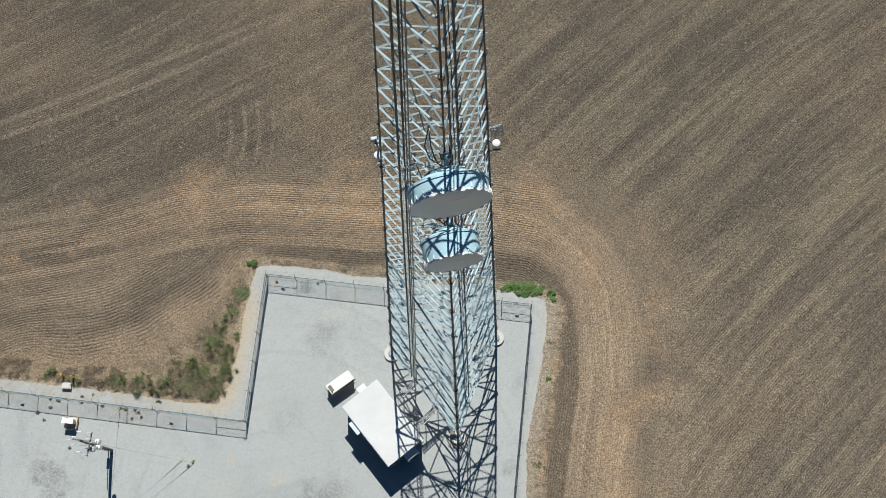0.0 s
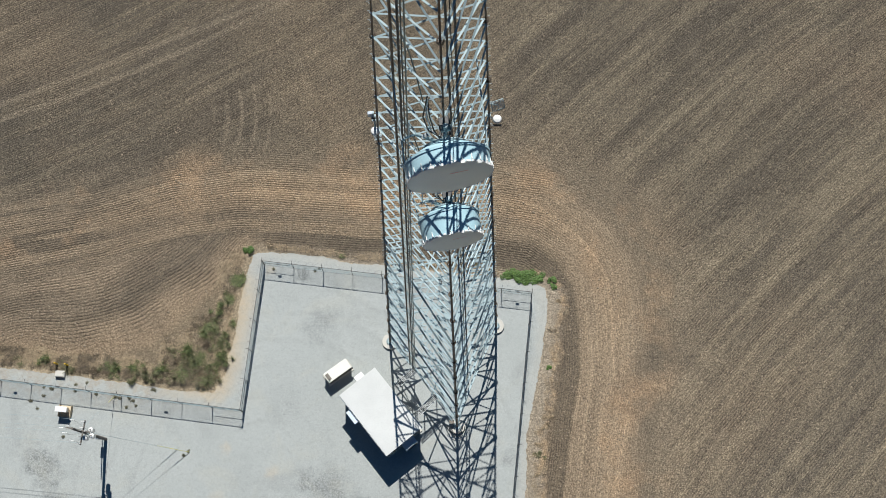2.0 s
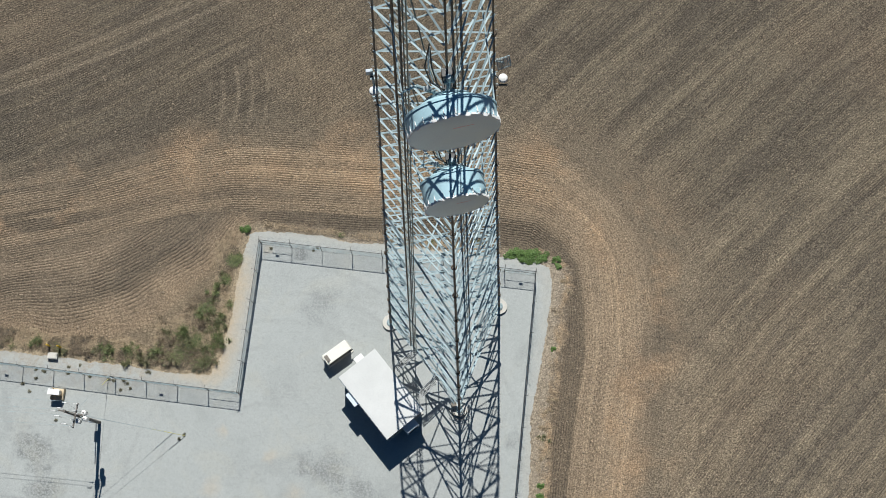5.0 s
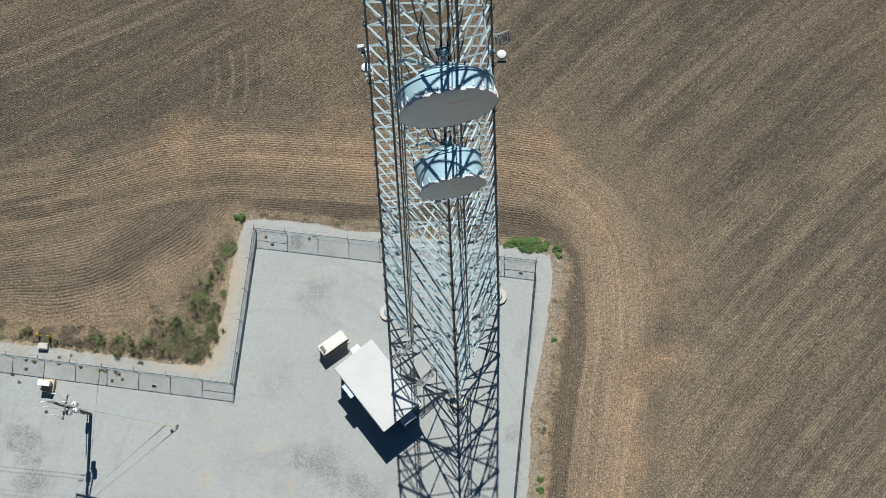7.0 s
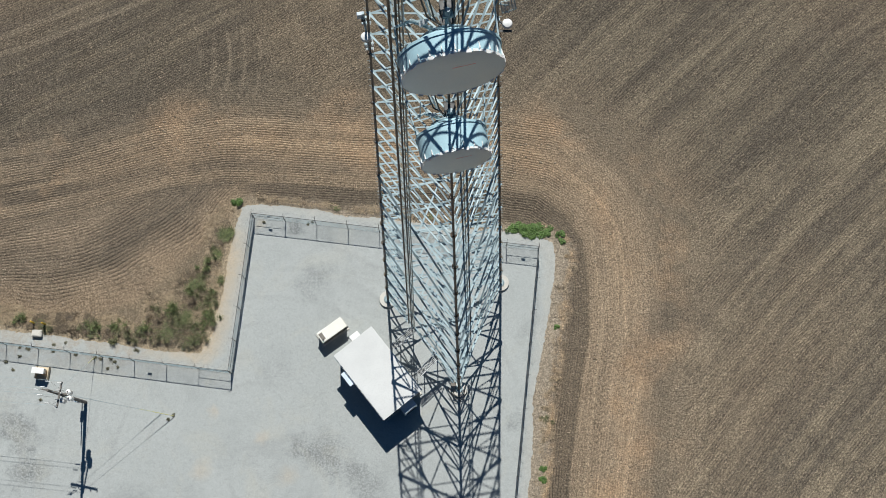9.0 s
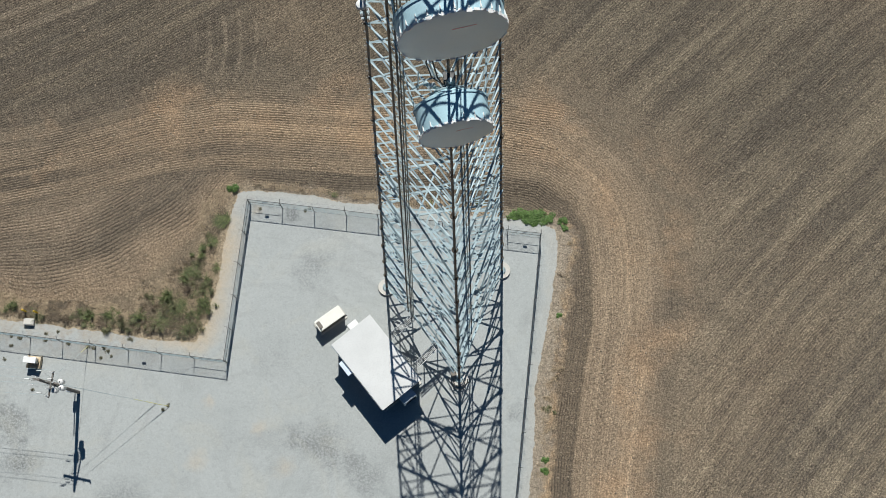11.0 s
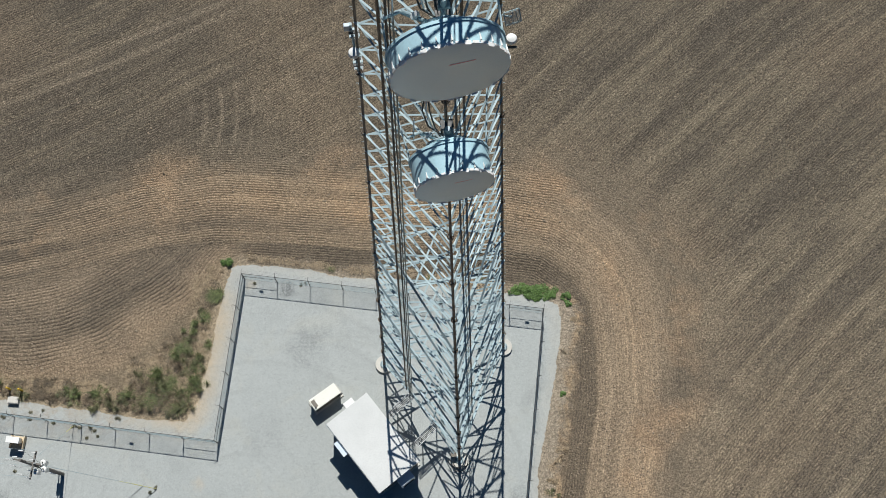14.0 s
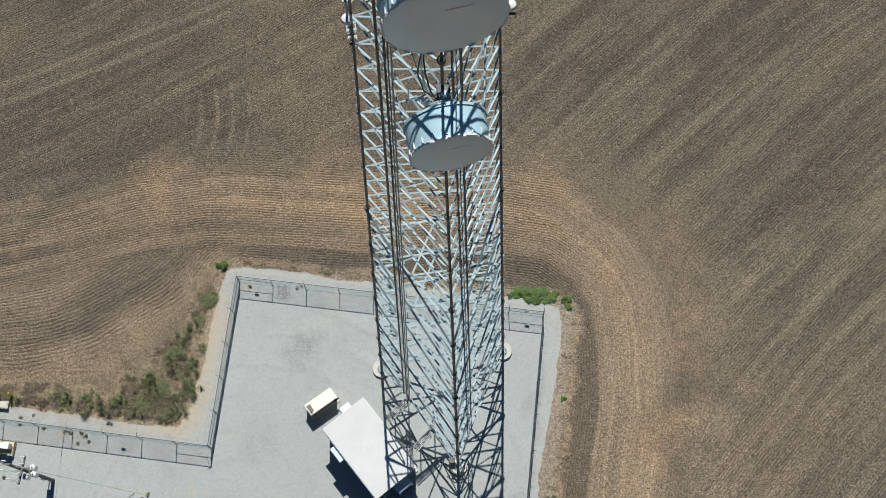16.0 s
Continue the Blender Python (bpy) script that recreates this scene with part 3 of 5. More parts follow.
def build_tower():
    tower = thing("lattice_tower", (0, 0, 0), "tall three-legged galvanised steel lattice tower on concrete piers", "radio tower")
    for leg in BEARING:
        out = Vector((math.cos(BEARING[leg]), math.sin(BEARING[leg]), 0))
        side = Vector((-out.y, out.x, 0))
        pegs = Shape()
        for k in range(SECTIONS):
            z0, z1 = FOOT + k * SECTION, FOOT + (k + 1) * SECTION
            r = leg_radius(z0)
            part("leg", Shape().tube(leg_at(leg, z0), leg_at(leg, z1), r, n=18), LEG_STEEL, tower, "brown-grey tubular leg section", True)
            ring = Shape()
            for h in (-0.05, 0.01):
                ring.tube(leg_at(leg, z1 + h), leg_at(leg, z1 + h + 0.04), r + 0.1, n=20)
            for i in range(8):
                a = 2 * math.pi * i / 8
                p = leg_at(leg, z1) + Vector((math.cos(a), math.sin(a), 0)) * (r + 0.06)
                ring.tube(p - Vector((0, 0, 0.12)), p + Vector((0, 0, 0.13)), 0.022, n=6)
            part("flange", ring, LEG_STEEL, tower, "bolted flange joint")
            for i in range(16):
                z = z0 + 0.3 + i * 0.375
                w = (out + side * (0.6 if i % 2 else -0.6)).normalized()
                p = leg_at(leg, z) + w * r
                pegs.tube(p, p + w * 0.1, 0.008, n=5)
                pegs.tube(p + w * 0.09, p + w * 0.105, 0.014, n=6)
        step = part("step_bolts", pegs, ZINC, tower, "row of climbing step bolts")
        step["kind"] = "stuff"
    for a, b in FACES:
        mid = (leg_at(a, 50) + leg_at(b, 50)) / 2
        into = Vector((-mid.x, -mid.y, 0)).normalized()
        show = into if into.y < 0 else -into

        def strut(name, p, q, size, gap=0.0, label=""):
            p, q = p + into * gap, q + into * gap
            part(name, Shape().angle(p, q, size, size * 0.75, 0.012, show), ZINC, tower, label)

        for k in range(SECTIONS):
            z0, z1 = FOOT + k * SECTION, FOOT + (k + 1) * SECTION
            if k < K_SECTIONS:
                # crossed diagonals, a level tie at mid-height, and redundants from the legs to the quarter points
                za, zb = z0 + 0.14, z1 - 0.14
                zm = (za + zb) / 2
                heart = (leg_at(a, zm) + leg_at(b, zm)) / 2
                strut("diagonal_brace", leg_at(a, zb), leg_at(b, za), 0.122, -0.05)
                strut("diagonal_brace", leg_at(a, za), leg_at(b, zb), 0.122, 0.05)
                strut("horizontal_brace", leg_at(a, zm), leg_at(b, zm), 0.115, 0.1)
                for l in (a, b):
                    for zq, zl in ((za, zm - (zm - za) / 2), (zb, zm + (zb - zm) / 2)):
                        q = (leg_at(l, zq) + heart) / 2
                        strut("secondary_brace", leg_at(l, zl), q, 0.09, 0.08)
                        strut("secondary_brace", leg_at(l, zm), q, 0.07, 0.14)
                part("gusset", Shape().box(Matrix.LocRotScale(heart - Vector((0, 0, 0.22)), Matrix(((into.y, into.x, 0), (-into.x, into.y, 0), (0, 0, 1))).to_quaternion(), None), 0.4, 0.02, 0.44), ZINC, tower)
            else:
                for i in range(3):
                    za, zb = z0 + SECTION * i / 3 + 0.08, z0 + SECTION * (i + 1) / 3 - 0.08
                    strut("diagonal_brace", leg_at(a, za), leg_at(b, zb), 0.074, -0.02)
                    strut("diagonal_brace", leg_at(b, za), leg_at(a, zb), 0.074, 0.1)
    # plan bracing between the face middles
    for k in range(K_SECTIONS):
        z1 = FOOT + (k + 0.5) * SECTION
        mids = [(leg_at(a, z1) + leg_at(b, z1)) / 2 for a, b in FACES]
        for i in range(3):
            part("plan_brace", Shape().angle(mids[i], mids[(i + 1) % 3], 0.1, 0.08, 0.01, Vector((0, 0, 1)).cross(mids[(i + 1) % 3] - mids[i])), ZINC, tower)
    return tower


tower = build_tower()


def build_pier(leg):
    p = leg_at(leg, 0)
    pier = thing("tower_pier", (p.x, p.y, 0), "round pale concrete pier under a tower leg", "foundation", "tower piers")
    part("shaft", Shape().spun(Matrix.Translation((p.x, p.y, -0.1)), [(0.0, 0.0), (0.78, 0.0), (0.78, 0.28), (0.75, 0.32), (0.0, 0.32)], 40, False), CONCRETE, pier, "", True)
    part("base_plate", Shape().spun(Matrix.Translation((p.x, p.y, 0.22)), [(0.0, 0.0), (0.36, 0.0), (0.36, 0.06), (0.0, 0.06)], 24, False), ZINC, pier, "steel base plate")
    for i in range(10):
        a = 2 * math.pi * i / 10
        q = p + Vector((0.28 * math.cos(a), 0.28 * math.sin(a), 0.2))
        part("anchor_bolt", Shape().tube(q, q + Vector((0, 0, 0.26)), 0.025, n=8), ZINC, pier)


for leg in BEARING:
    build_pier(leg)


def build_cable_run(a, b, start, width, lines, rungs, label, z0, z1, reach):
    """A cable ladder just inside one face, from the ice bridge up the tower."""
    run = thing("cable_ladder", (0, 0, z0), label, "cable ladder", "cable ladders on the tower")
    mid = (leg_at(a, 50) + leg_at(b, 50)) / 2
    into = Vector((-mid.x, -mid.y, 0)).normalized()

    def at(z, off):
        p, q = leg_at(a, z), leg_at(b, z)
        return p.lerp(q, start) + (q - p).normalized() * off + into * reach

    for off, r, mat in lines:
        part("feed_line" if mat is CABLE or r > 0.05 else "rail", Shape().tube(at(z0, off), at(z1, off), r, n=10), mat, run, "", True)
    z = z0 + 0.4
    while z < z1:
        part("rung", Shape().tube(at(z, -0.04), at(z, width + 0.04), 0.018, n=6), RAIL, run)
        z += rungs
    return run, at


left_run, left_at = build_cable_run("left", "front", 0.32, 0.85, [(0.0, 0.055, LEG_STEEL), (0.4, 0.03, CABLE), (0.47, 0.022, CABLE), (0.62, 0.026, CABLE), (0.82, 0.03, RAIL)], 0.55, "long cable ladder carrying dark feed lines inside the tower", 3.0, 91, -0.12)
right_run, right_at = build_cable_run("front", "right", 0.28, 0.75, [(0.0, 0.045, CABLE), (0.35, 0.02, CABLE), (0.75, 0.05, LEG_STEEL)], 1.2, "narrow ladder with two dark lines inside the tower", 3.0, 91, 0.25)


# ---- microwave dishes ----
def build_dish(face, radius, beta, depth, label, spokes):
    n = Vector((math.sin(beta), -math.cos(beta), 0))
    u = Vector((math.cos(beta), math.sin(beta), 0))
    back = Vector(face) - n * depth
    dish = thing("microwave_dish", back, label, "dish antenna", "shrouded microwave dishes")
    m = Matrix.Translation(back) @ Matrix((u, Vector((0, 0, 1)).cross(n) * 0 + Vector((0, 0, 1)), n)).transposed().to_4x4()
    r = radius
    part("shroud", Shape().spun(m, [(r - 0.01, 0.0), (r - 0.01, depth - 0.03), (r - 0.035, depth - 0.03), (r - 0.035, 0.0), (r - 0.01, 0.0)], 72, False), SHROUD, dish, "pale blue-grey cylindrical shroud", True)
    part("back_rim", Shape().spun(m, [(r - 0.03, -0.06), (r + 0.03, -0.06), (r + 0.03, 0.03), (r - 0.03, 0.03), (r - 0.03, -0.06)], 72, False), SHROUD, dish, "", True)
    prof = [(r - 0.02, 0.0)] + [(r * (1 - i / 8), -0.42 * r * (1 - (1 - i / 8) ** 2)) for i in range(9)]
    part("reflector", Shape().spun(m, prof, 48, False), SHROUD, dish, "curved metal reflector back", True)
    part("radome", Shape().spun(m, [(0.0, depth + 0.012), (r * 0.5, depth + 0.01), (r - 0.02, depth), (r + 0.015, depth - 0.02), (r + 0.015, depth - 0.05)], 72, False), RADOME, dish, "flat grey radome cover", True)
    for i in range(44):
        a0 = 2 * math.pi * i / 44
        p = m @ Vector((math.cos(a0) * (r + 0.012), math.sin(a0) * (r + 0.012), depth - 0.045))
        turn = m.to_quaternion() @ Euler((0, 0, a0)).to_quaternion()
        tab = Shape().box(Matrix.LocRotScale(p, turn, None) @ Matrix.Translation((0, 0, -0.05)), 0.03, 2 * math.pi * r / 44 * 0.8, 0.1 + 0.03 * math.sin(i * 2.3), 0.01)
        part("hem_tab", tab, WHITE, dish)
    for i in range(spokes):
        a0 = 2 * math.pi * (i + 0.3) / spokes
        p = m @ Vector((math.cos(a0) * (r + 0.012), math.sin(a0) * (r + 0.012), depth - 0.12))
        q = m @ Vector((math.cos(a0) * (r + 0.012), math.sin(a0) * (r + 0.012), depth - 0.33))
        part("tension_spring", Shape().tube(p, q, 0.034, 0.012, n=8), WHITE, dish, "pale tension spring")
    # the red mark on the cover, two thin slanted bars
    mark = Shape()
    for s, w, h in ((-0.12, 0.2, 0.03), (0.1, 0.24, 0.022)):
        c = Vector(((s + 0.2) * r, (0.36 + 0.09 * s) * r, depth + 0.016))
        mark.box(m @ Matrix.Translation(c) @ Euler((0, 0, 0.12)).to_matrix().to_4x4(), w * r, h * r, 0.003)
    part("printed_mark", mark, RED, dish, "faded red bar mark")
    # mount: collar on the leg, pipe and struts
    leg = leg_at("front", back.z)
    hub = back - n * 0.42 * r
    part("mount_pipe", Shape().tube(leg_at("front", back.z - 0.9) + n * 0.32, leg_at("front", back.z + 0.9) + n * 0.32, 0.09, n=14), ZINC, dish, "", True)
    for h in (-0.55, 0.55):
        p = leg_at("front", back.z + h)
        arm = Shape().box(Matrix.LocRotScale(p + n * 0.16 - Vector((0, 0, 0.07)), m.to_quaternion() @ Euler((-math.pi / 2, 0, 0)).to_quaternion(), None), 0.34, 0.5, 0.14, 0.01)
        arm.tube(p + n * 0.32, hub + Vector((0, 0, h * 0.5)) + n * 0.1, 0.06, n=10)
        part("bracket", arm, ZINC, dish)
    ring = [m @ Vector((math.cos(a) * r * 0.5, math.sin(a) * r * 0.5, -0.34 * r)) for a in np.linspace(0, 2 * math.pi, 25)]
    part("mount_ring", Shape().line(ring, 0.05, 8), ZINC, dish)
    side_arm = Shape().tube(hub, m @ Vector((-0.62 * r, 0.42 * r, -0.62 * r)), 0.07, n=10)
    side_arm.tube(m @ Vector((-0.62 * r, 0.42 * r, -0.62 * r)), m @ Vector((-0.95 * r, 0.5 * r, -0.5 * r)), 0.045, n=8)
    part("stiff_arm", side_arm, ZINC, dish, "", True)
    part("feed_box", Shape().box(m @ Matrix.Translation((-0.42 * r, 0.34 * r, -0.6 * r)) @ Euler((0.3, 0.2, 0.5)).to_matrix().to_4x4(), 0.24, 0.17, 0.15, 0.02), PALE_ZINC, dish, "small pale connector box")
    pin = m @ Vector((-0.78 * r, 0.46 * r, -0.56 * r))
    part("guide_pin", Shape().tube(pin - Vector((0, 0, 0.35)), pin + Vector((0.06, 0.1, 1.1)), 0.025, n=8), PALE_ZINC, dish)
    for h in (-0.75, -0.2, 0.3, 0.8):
        p = leg_at("front", back.z + h)
        collar = Shape().box(Matrix.LocRotScale(p + n * 0.12, m.to_quaternion() @ Euler((-math.pi / 2, 0, 0)).to_quaternion(), None), 0.42, 0.3, 0.05, 0.01)
        for b in (-0.17, 0.17):
            collar.tube(p + Vector((b, 0, 0)) - n * 0.2, p + Vector((b, 0, 0)) + n * 0.45, 0.016, n=6)
        part("clamp", collar, DARK_STEEL if h > -0.5 else ZINC, dish)
    for k in range(3):
        swing = [hub + Vector((0.05 * k - 0.1, 0.1, 0.1 + 0.05 * k)), hub + Vector((-0.35 - 0.1 * k, 0.35, 0.45)), hub + Vector((-0.5 - 0.12 * k, 0.6, 1.2)), hub + Vector((-0.55, 0.9, 2.0 + 0.2 * k))]
        part("jumper", Shape().line(swing, 0.028, 7), CABLE if k % 2 == 0 else WHITE, dish, "", True)
    for s in (-1, 1):
        p = m @ Vector((s * (r - 0.05), 0.15 * r, -0.05))
        q = leg_at("left" if s < 0 else "right", back.z - 0.3).lerp(leg, 0.25)
        part("side_strut", Shape().tube(p, q, 0.03, n=8), ZINC, dish, "thin side strut")
    return dish, hub


big_dish, big_hub = build_dish((0.61, -4.495, 72.77), 1.61, 0.19, 0.7, "large drum-shaped microwave dish with grey radome on a tower leg", 26)
small_dish, small_hub = build_dish((0.711, -4.848, 65.04), 1.32, 0.2, 1.09, "smaller drum-shaped microwave dish with grey radome below the large one", 20)


def build_waveguide(hub, z_top):
    a, b = left_at(z_top, 0.62), Vector(hub)
    c1, c2 = a + Vector((0.5, 0.3, -3.4)), b + Vector((-0.9, 1.6, -1.6))
    pts = []
    for i in range(19):
        t = i / 18
        pts.append(a * (1 - t) ** 3 + c1 * 3 * t * (1 - t) ** 2 + c2 * 3 * t * t * (1 - t) + b * t**3)
    lone("waveguide", Shape().line(pts, 0.028, 8), RAIL, "dull curved waveguide cable from ladder to dish", "cable", "waveguide cables", smooth=True, base=tuple(a))


build_waveguide(big_hub, 77.0)
build_waveguide(small_hub, 69.0)


# ---- small antennas on the side legs ----
def build_small_antenna(leg, place, label):
    ant = thing("small_antenna", place, label, "antenna", "small white antennas on the legs")
    p = Vector(place)
    q = leg_at(leg, p.z)
    part("radome", Shape().spun(Matrix.Translation(p), [(0.0, 0.14), (0.1, 0.13), (0.18, 0.09), (0.21, 0.03), (0.21, -0.05), (0.17, -0.1), (0.0, -0.12)], 32, False), WHITE, ant, "white domed cover", True)
    part("arm", Shape().tube(q + Vector((0, 0, -0.3)), Vector((p.x, p.y, p.z - 0.3)), 0.045, n=10).tube(Vector((p.x, p.y, p.z - 0.32)), p - Vector((0, 0, 0.1)), 0.04, n=10), DARK_STEEL, ant, "dark bracket arm")
    if leg == "right":
        part("lower_arm", Shape().box(Matrix.Translation((p.x - 0.05, p.y - 0.24, p.z - 0.2)), 0.52, 0.09, 0.06, 0.01), DARK_STEEL, ant, "dark flat arm")
    part("clamp", Shape().tube(q + Vector((0, 0, -0.36)), q + Vector((0, 0, -0.24)), 0.1, n=16), ZINC, ant)


build_small_antenna("right", (2.735, 1.55, 63.1), "white round antenna on a dark arm beside a tower leg")
build_small_antenna("left", (-2.9, 0.86, 63.4), "white round antenna among brackets on a tower leg")


def build_grid_antenna(leg, place, turn, size):
    ant = thing("grid_antenna", place, "small grey wire-grid reflector antenna on a tower leg", "antenna", "grid antennas")
    m = Matrix.Translation(place) @ Euler((radians(-35), 0, turn)).to_matrix().to_4x4()
    w, h = size
    frame_ = Shape()
    edge = [m @ Vector((x, -0.18 * (1 - (2 * x / w) ** 2), y)) for x, y in ((-w / 2, -h / 2), (w / 2, -h / 2), (w / 2, h / 2), (-w / 2, h / 2), (-w / 2, -h / 2))]
    part("frame", frame_.line(edge, 0.02, 6), ZINC, ant)
    for i in range(13):
        y = -h / 2 + h * i / 12
        pts = [m @ Vector((x, -0.18 * (1 - (2 * x / w) ** 2) * 0.5, y)) for x in np.linspace(-w / 2, w / 2, 7)]
        part("grid_rod", Shape().line(pts, 0.008, 5), ZINC, ant)
    for i in range(5):
        x = -w / 2 + w * i / 4
        pts = [m @ Vector((x, -0.09 * (1 - (2 * x / w) ** 2), y)) for y in (-h / 2, h / 2)]
        part("grid_rib", Shape().line(pts, 0.012, 5), ZINC, ant)
    q = leg_at(leg, place[2])
    part("arm", Shape().tube(q, place, 0.035, n=8), ZINC, ant)


build_grid_antenna("right", (2.72, 1.75, 64.35), radians(20), (0.58, 0.5))


def build_bracket_stack():
    base = leg_at("left", 61.6)
    stack = thing("bracket_stack", base, "stack of galvanised clamps and a small box on a tower leg", "mounting bracket")
    out = Vector((math.cos(BEARING["left"]), math.sin(BEARING["left"]), 0))
    pipe = base + out * 0.03
    part("pipe", Shape().tube(pipe + Vector((0, 0, -0.2)), pipe + Vector((0, 0, 3.4)), 0.05, n=10), ZINC, stack, "", True)
    for i, h in enumerate(np.linspace(0.0, 3.1, 13)):
        if 1.5 < h < 2.5:
            continue
        p = leg_at("left", 61.6 + h).lerp(pipe + Vector((0, 0, h)), 0.5)
        part("clamp", Shape().box(Matrix.LocRotScale(p, Euler((0, 0, AXIS_TURN)).to_quaternion(), None), 0.38 if i % 3 else 0.26, 0.11, 0.05, 0.012), DARK_STEEL if i % 2 else ZINC, stack)
        for off in (-0.15, 0.15):
            part("bolt", Shape().tube(p + Vector((off, -0.09, 0.02)), p + Vector((off, 0.12, 0.02)), 0.018, n=6), PALE_ZINC, stack)
    part("radio_box", Shape().box(Matrix.LocRotScale(pipe + out * 0.12 + Vector((0, 0, 2.95)), Euler((0, 0, AXIS_TURN)).to_quaternion(), None), 0.3, 0.16, 0.34, 0.03), GREY_BLUE, stack, "grey-blue radio box")


build_bracket_stack()


# ---- equipment shelter and ice bridges ----
SHELTER = pose(-6.39, -5.01, 0, 0, 0, -51.2)


def build_shelter():
    top = thing("equipment_shelter", SHELTER.translation, "windowless equipment shelter with a flat white roof", "shelter")
    lx, ly, h = 6.95, 3.9, 3.04
    at = lambda x, y, z: SHELTER @ Matrix.Translation((x, y, z))
    part("foundation", Shape().box(at(0, 0, 0.0), lx + 0.3, ly + 0.3, 0.12, 0.02), CONCRETE, top)
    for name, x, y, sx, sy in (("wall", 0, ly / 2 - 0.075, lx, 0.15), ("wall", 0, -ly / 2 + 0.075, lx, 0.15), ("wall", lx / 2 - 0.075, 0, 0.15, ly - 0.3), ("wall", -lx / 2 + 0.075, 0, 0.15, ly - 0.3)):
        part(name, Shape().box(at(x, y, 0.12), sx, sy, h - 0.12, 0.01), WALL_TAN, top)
    part("roof", Shape().box(at(0, 0, h), 7.4, 4.33, 0.16, 0.03), ROOF_WHITE, top, "flat white coated roof slab")
    part("roof_edge", Shape().box(at(0, -2.2, h - 0.02), 7.3, 0.04, 0.1, 0.01), GREY_BLUE, top)
    door = part("door", Shape().box(at(1.6, -ly / 2 - 0.03, 0.14), 1.0, 0.06, 2.1, 0.01), GREY_BLUE, top, "blue-grey steel door")
    part("handle", Shape().box(at(1.98, -ly / 2 - 0.09, 1.05), 0.03, 0.05, 0.16, 0.01), DARK_STEEL, door)
    # hood over the long wall
    hood = part("hood", Shape().box(at(-1.3, -ly / 2 - 0.36, 2.88), 1.42, 0.72, 0.08, 0.02), SKY_WHITE, top, "bluish white metal hood")
    for s in (-0.65, 0.65):
        part("hood_stay", Shape().tube(at(-1.3 + s, -ly / 2, 2.4).translation, at(-1.3 + s, -ly / 2 - 0.7, 2.88).translation, 0.02, n=6), ZINC, hood)
    # wall-mounted cooling units; the first one's white carries a painted skylight tint
    for x, y, sx, sy, z, hh, mat in ((3.48 + 0.43, 0.33, 0.86, 1.36, 0.5, 1.8, SKY_WHITE), (-3.48 - 0.42, 0.45, 0.84, 0.95, 0.5, 2.0, WHITE)):
        unit = part("cooling_unit", Shape().box(at(x, y, z), sx, sy, hh, 0.025), mat, top, "wall-mounted cooling unit")
        s = 1 if x > 0 else -1
        for i in range(9):
            part("louvre", Shape().box(at(x + s * (sx / 2 + 0.012), y, z + 0.15 + i * 0.1), 0.025, sy * 0.8, 0.03), DARK_STEEL, unit)
    for i, (x, y) in enumerate(((3.5 + 0.12, -1.45), (3.5 + 0.16, -1.1), (3.5 + 0.1, -1.7))):
        part("conduit", Shape().tube(at(x, y, 0.1).translation, at(x, y, 2.7 - 0.3 * i).translation, 0.05, n=8), ZINC, top)
    lamp = part("wall_lamp", Shape().box(at(2.3, -ly / 2 - 0.1, 2.35), 0.2, 0.2, 0.12, 0.02), DARK_STEEL, top)


build_shelter()


def build_ice_bridge(a, b, width, posts, label):
    a, b = Vector(a), Vector(b)
    br = thing("ice_bridge", (a.x, a.y, 0), label, "ice bridge", "ice bridges to the shelter")
    way = (b - a).normalized()
    side = Vector((-way.y, way.x, 0)).normalized() * width / 2
    for s in (-1, 1):
        part("rail", Shape().tube(a + side * s, b + side * s, 0.035, n=8), PALE_ZINC, br)
    n = int((b - a).length / 0.05)
    for i in range(n + 1):
        p = a.lerp(b, i / n)
        part("grating_bar", Shape().box(Matrix.LocRotScale(p - Vector((0, 0, 0.02)), Euler((0, 0, math.atan2(way.y, way.x))).to_quaternion(), None), 0.013, width, 0.02), PALE_ZINC, br)
    for t in posts:
        p = a.lerp(b, t)
        part("post", Shape().tube((p.x, p.y, 0), p, 0.05, n=10), ZINC, br, "", True)
        part("post_cap", Shape().tube(p + Vector((0, 0, 0.02)), p + Vector((0, 0, 0.1)), 0.07, n=12), DARK_STEEL, br)
    for i in range(4):
        off = side * (-0.7 + 0.45 * i)
        part("cable", Shape().tube(a + off - Vector((0, 0, 0.16)), b + off - Vector((0, 0, 0.16)), 0.03, n=8), CABLE, br)


build_ice_bridge((-3.1, -0.9, 3.0), (-5.1, -2.7, 2.85), 0.6, (0.12, 0.7), "galvanised ice bridge grating leading from tower to shelter")
build_ice_bridge((-0.9, -3.3, 3.0), (-2.75, -5.15, 2.85), 0.55, (0.1, 0.75), "second galvanised ice bridge grating beside the tower leg")


jb = thing("junction_box", (0.4, -5.75, 0), "tan metal junction box beside a tower pier", "junction box")
part("case", Shape().box(pose(0.4, -5.75, 0.35, 0, 0, 8), 0.5, 0.36, 0.45, 0.02), WALL_TAN, jb)
part("stand", Shape().box(pose(0.4, -5.75, -0.02, 0, 0, 8), 0.2, 0.16, 0.38), ZINC, jb)


foot = leg_at("front", 0)
for k, (w, drop) in enumerate(((0.75, 0.95), (0.55, 0.7), (0.95, 0.6))):
    loop = [foot + Vector((w * math.cos(t), -0.1 + drop * math.sin(t), 0.75 - 0.35 * math.sin(-t) + 0.05 * k)) for t in np.linspace(-math.pi, 0, 13)]
    lone("ground_cable", Shape().line(loop, 0.035, 6), CABLE, "black grounding cable looped round a tower leg foot", "cable", "grounding cables")


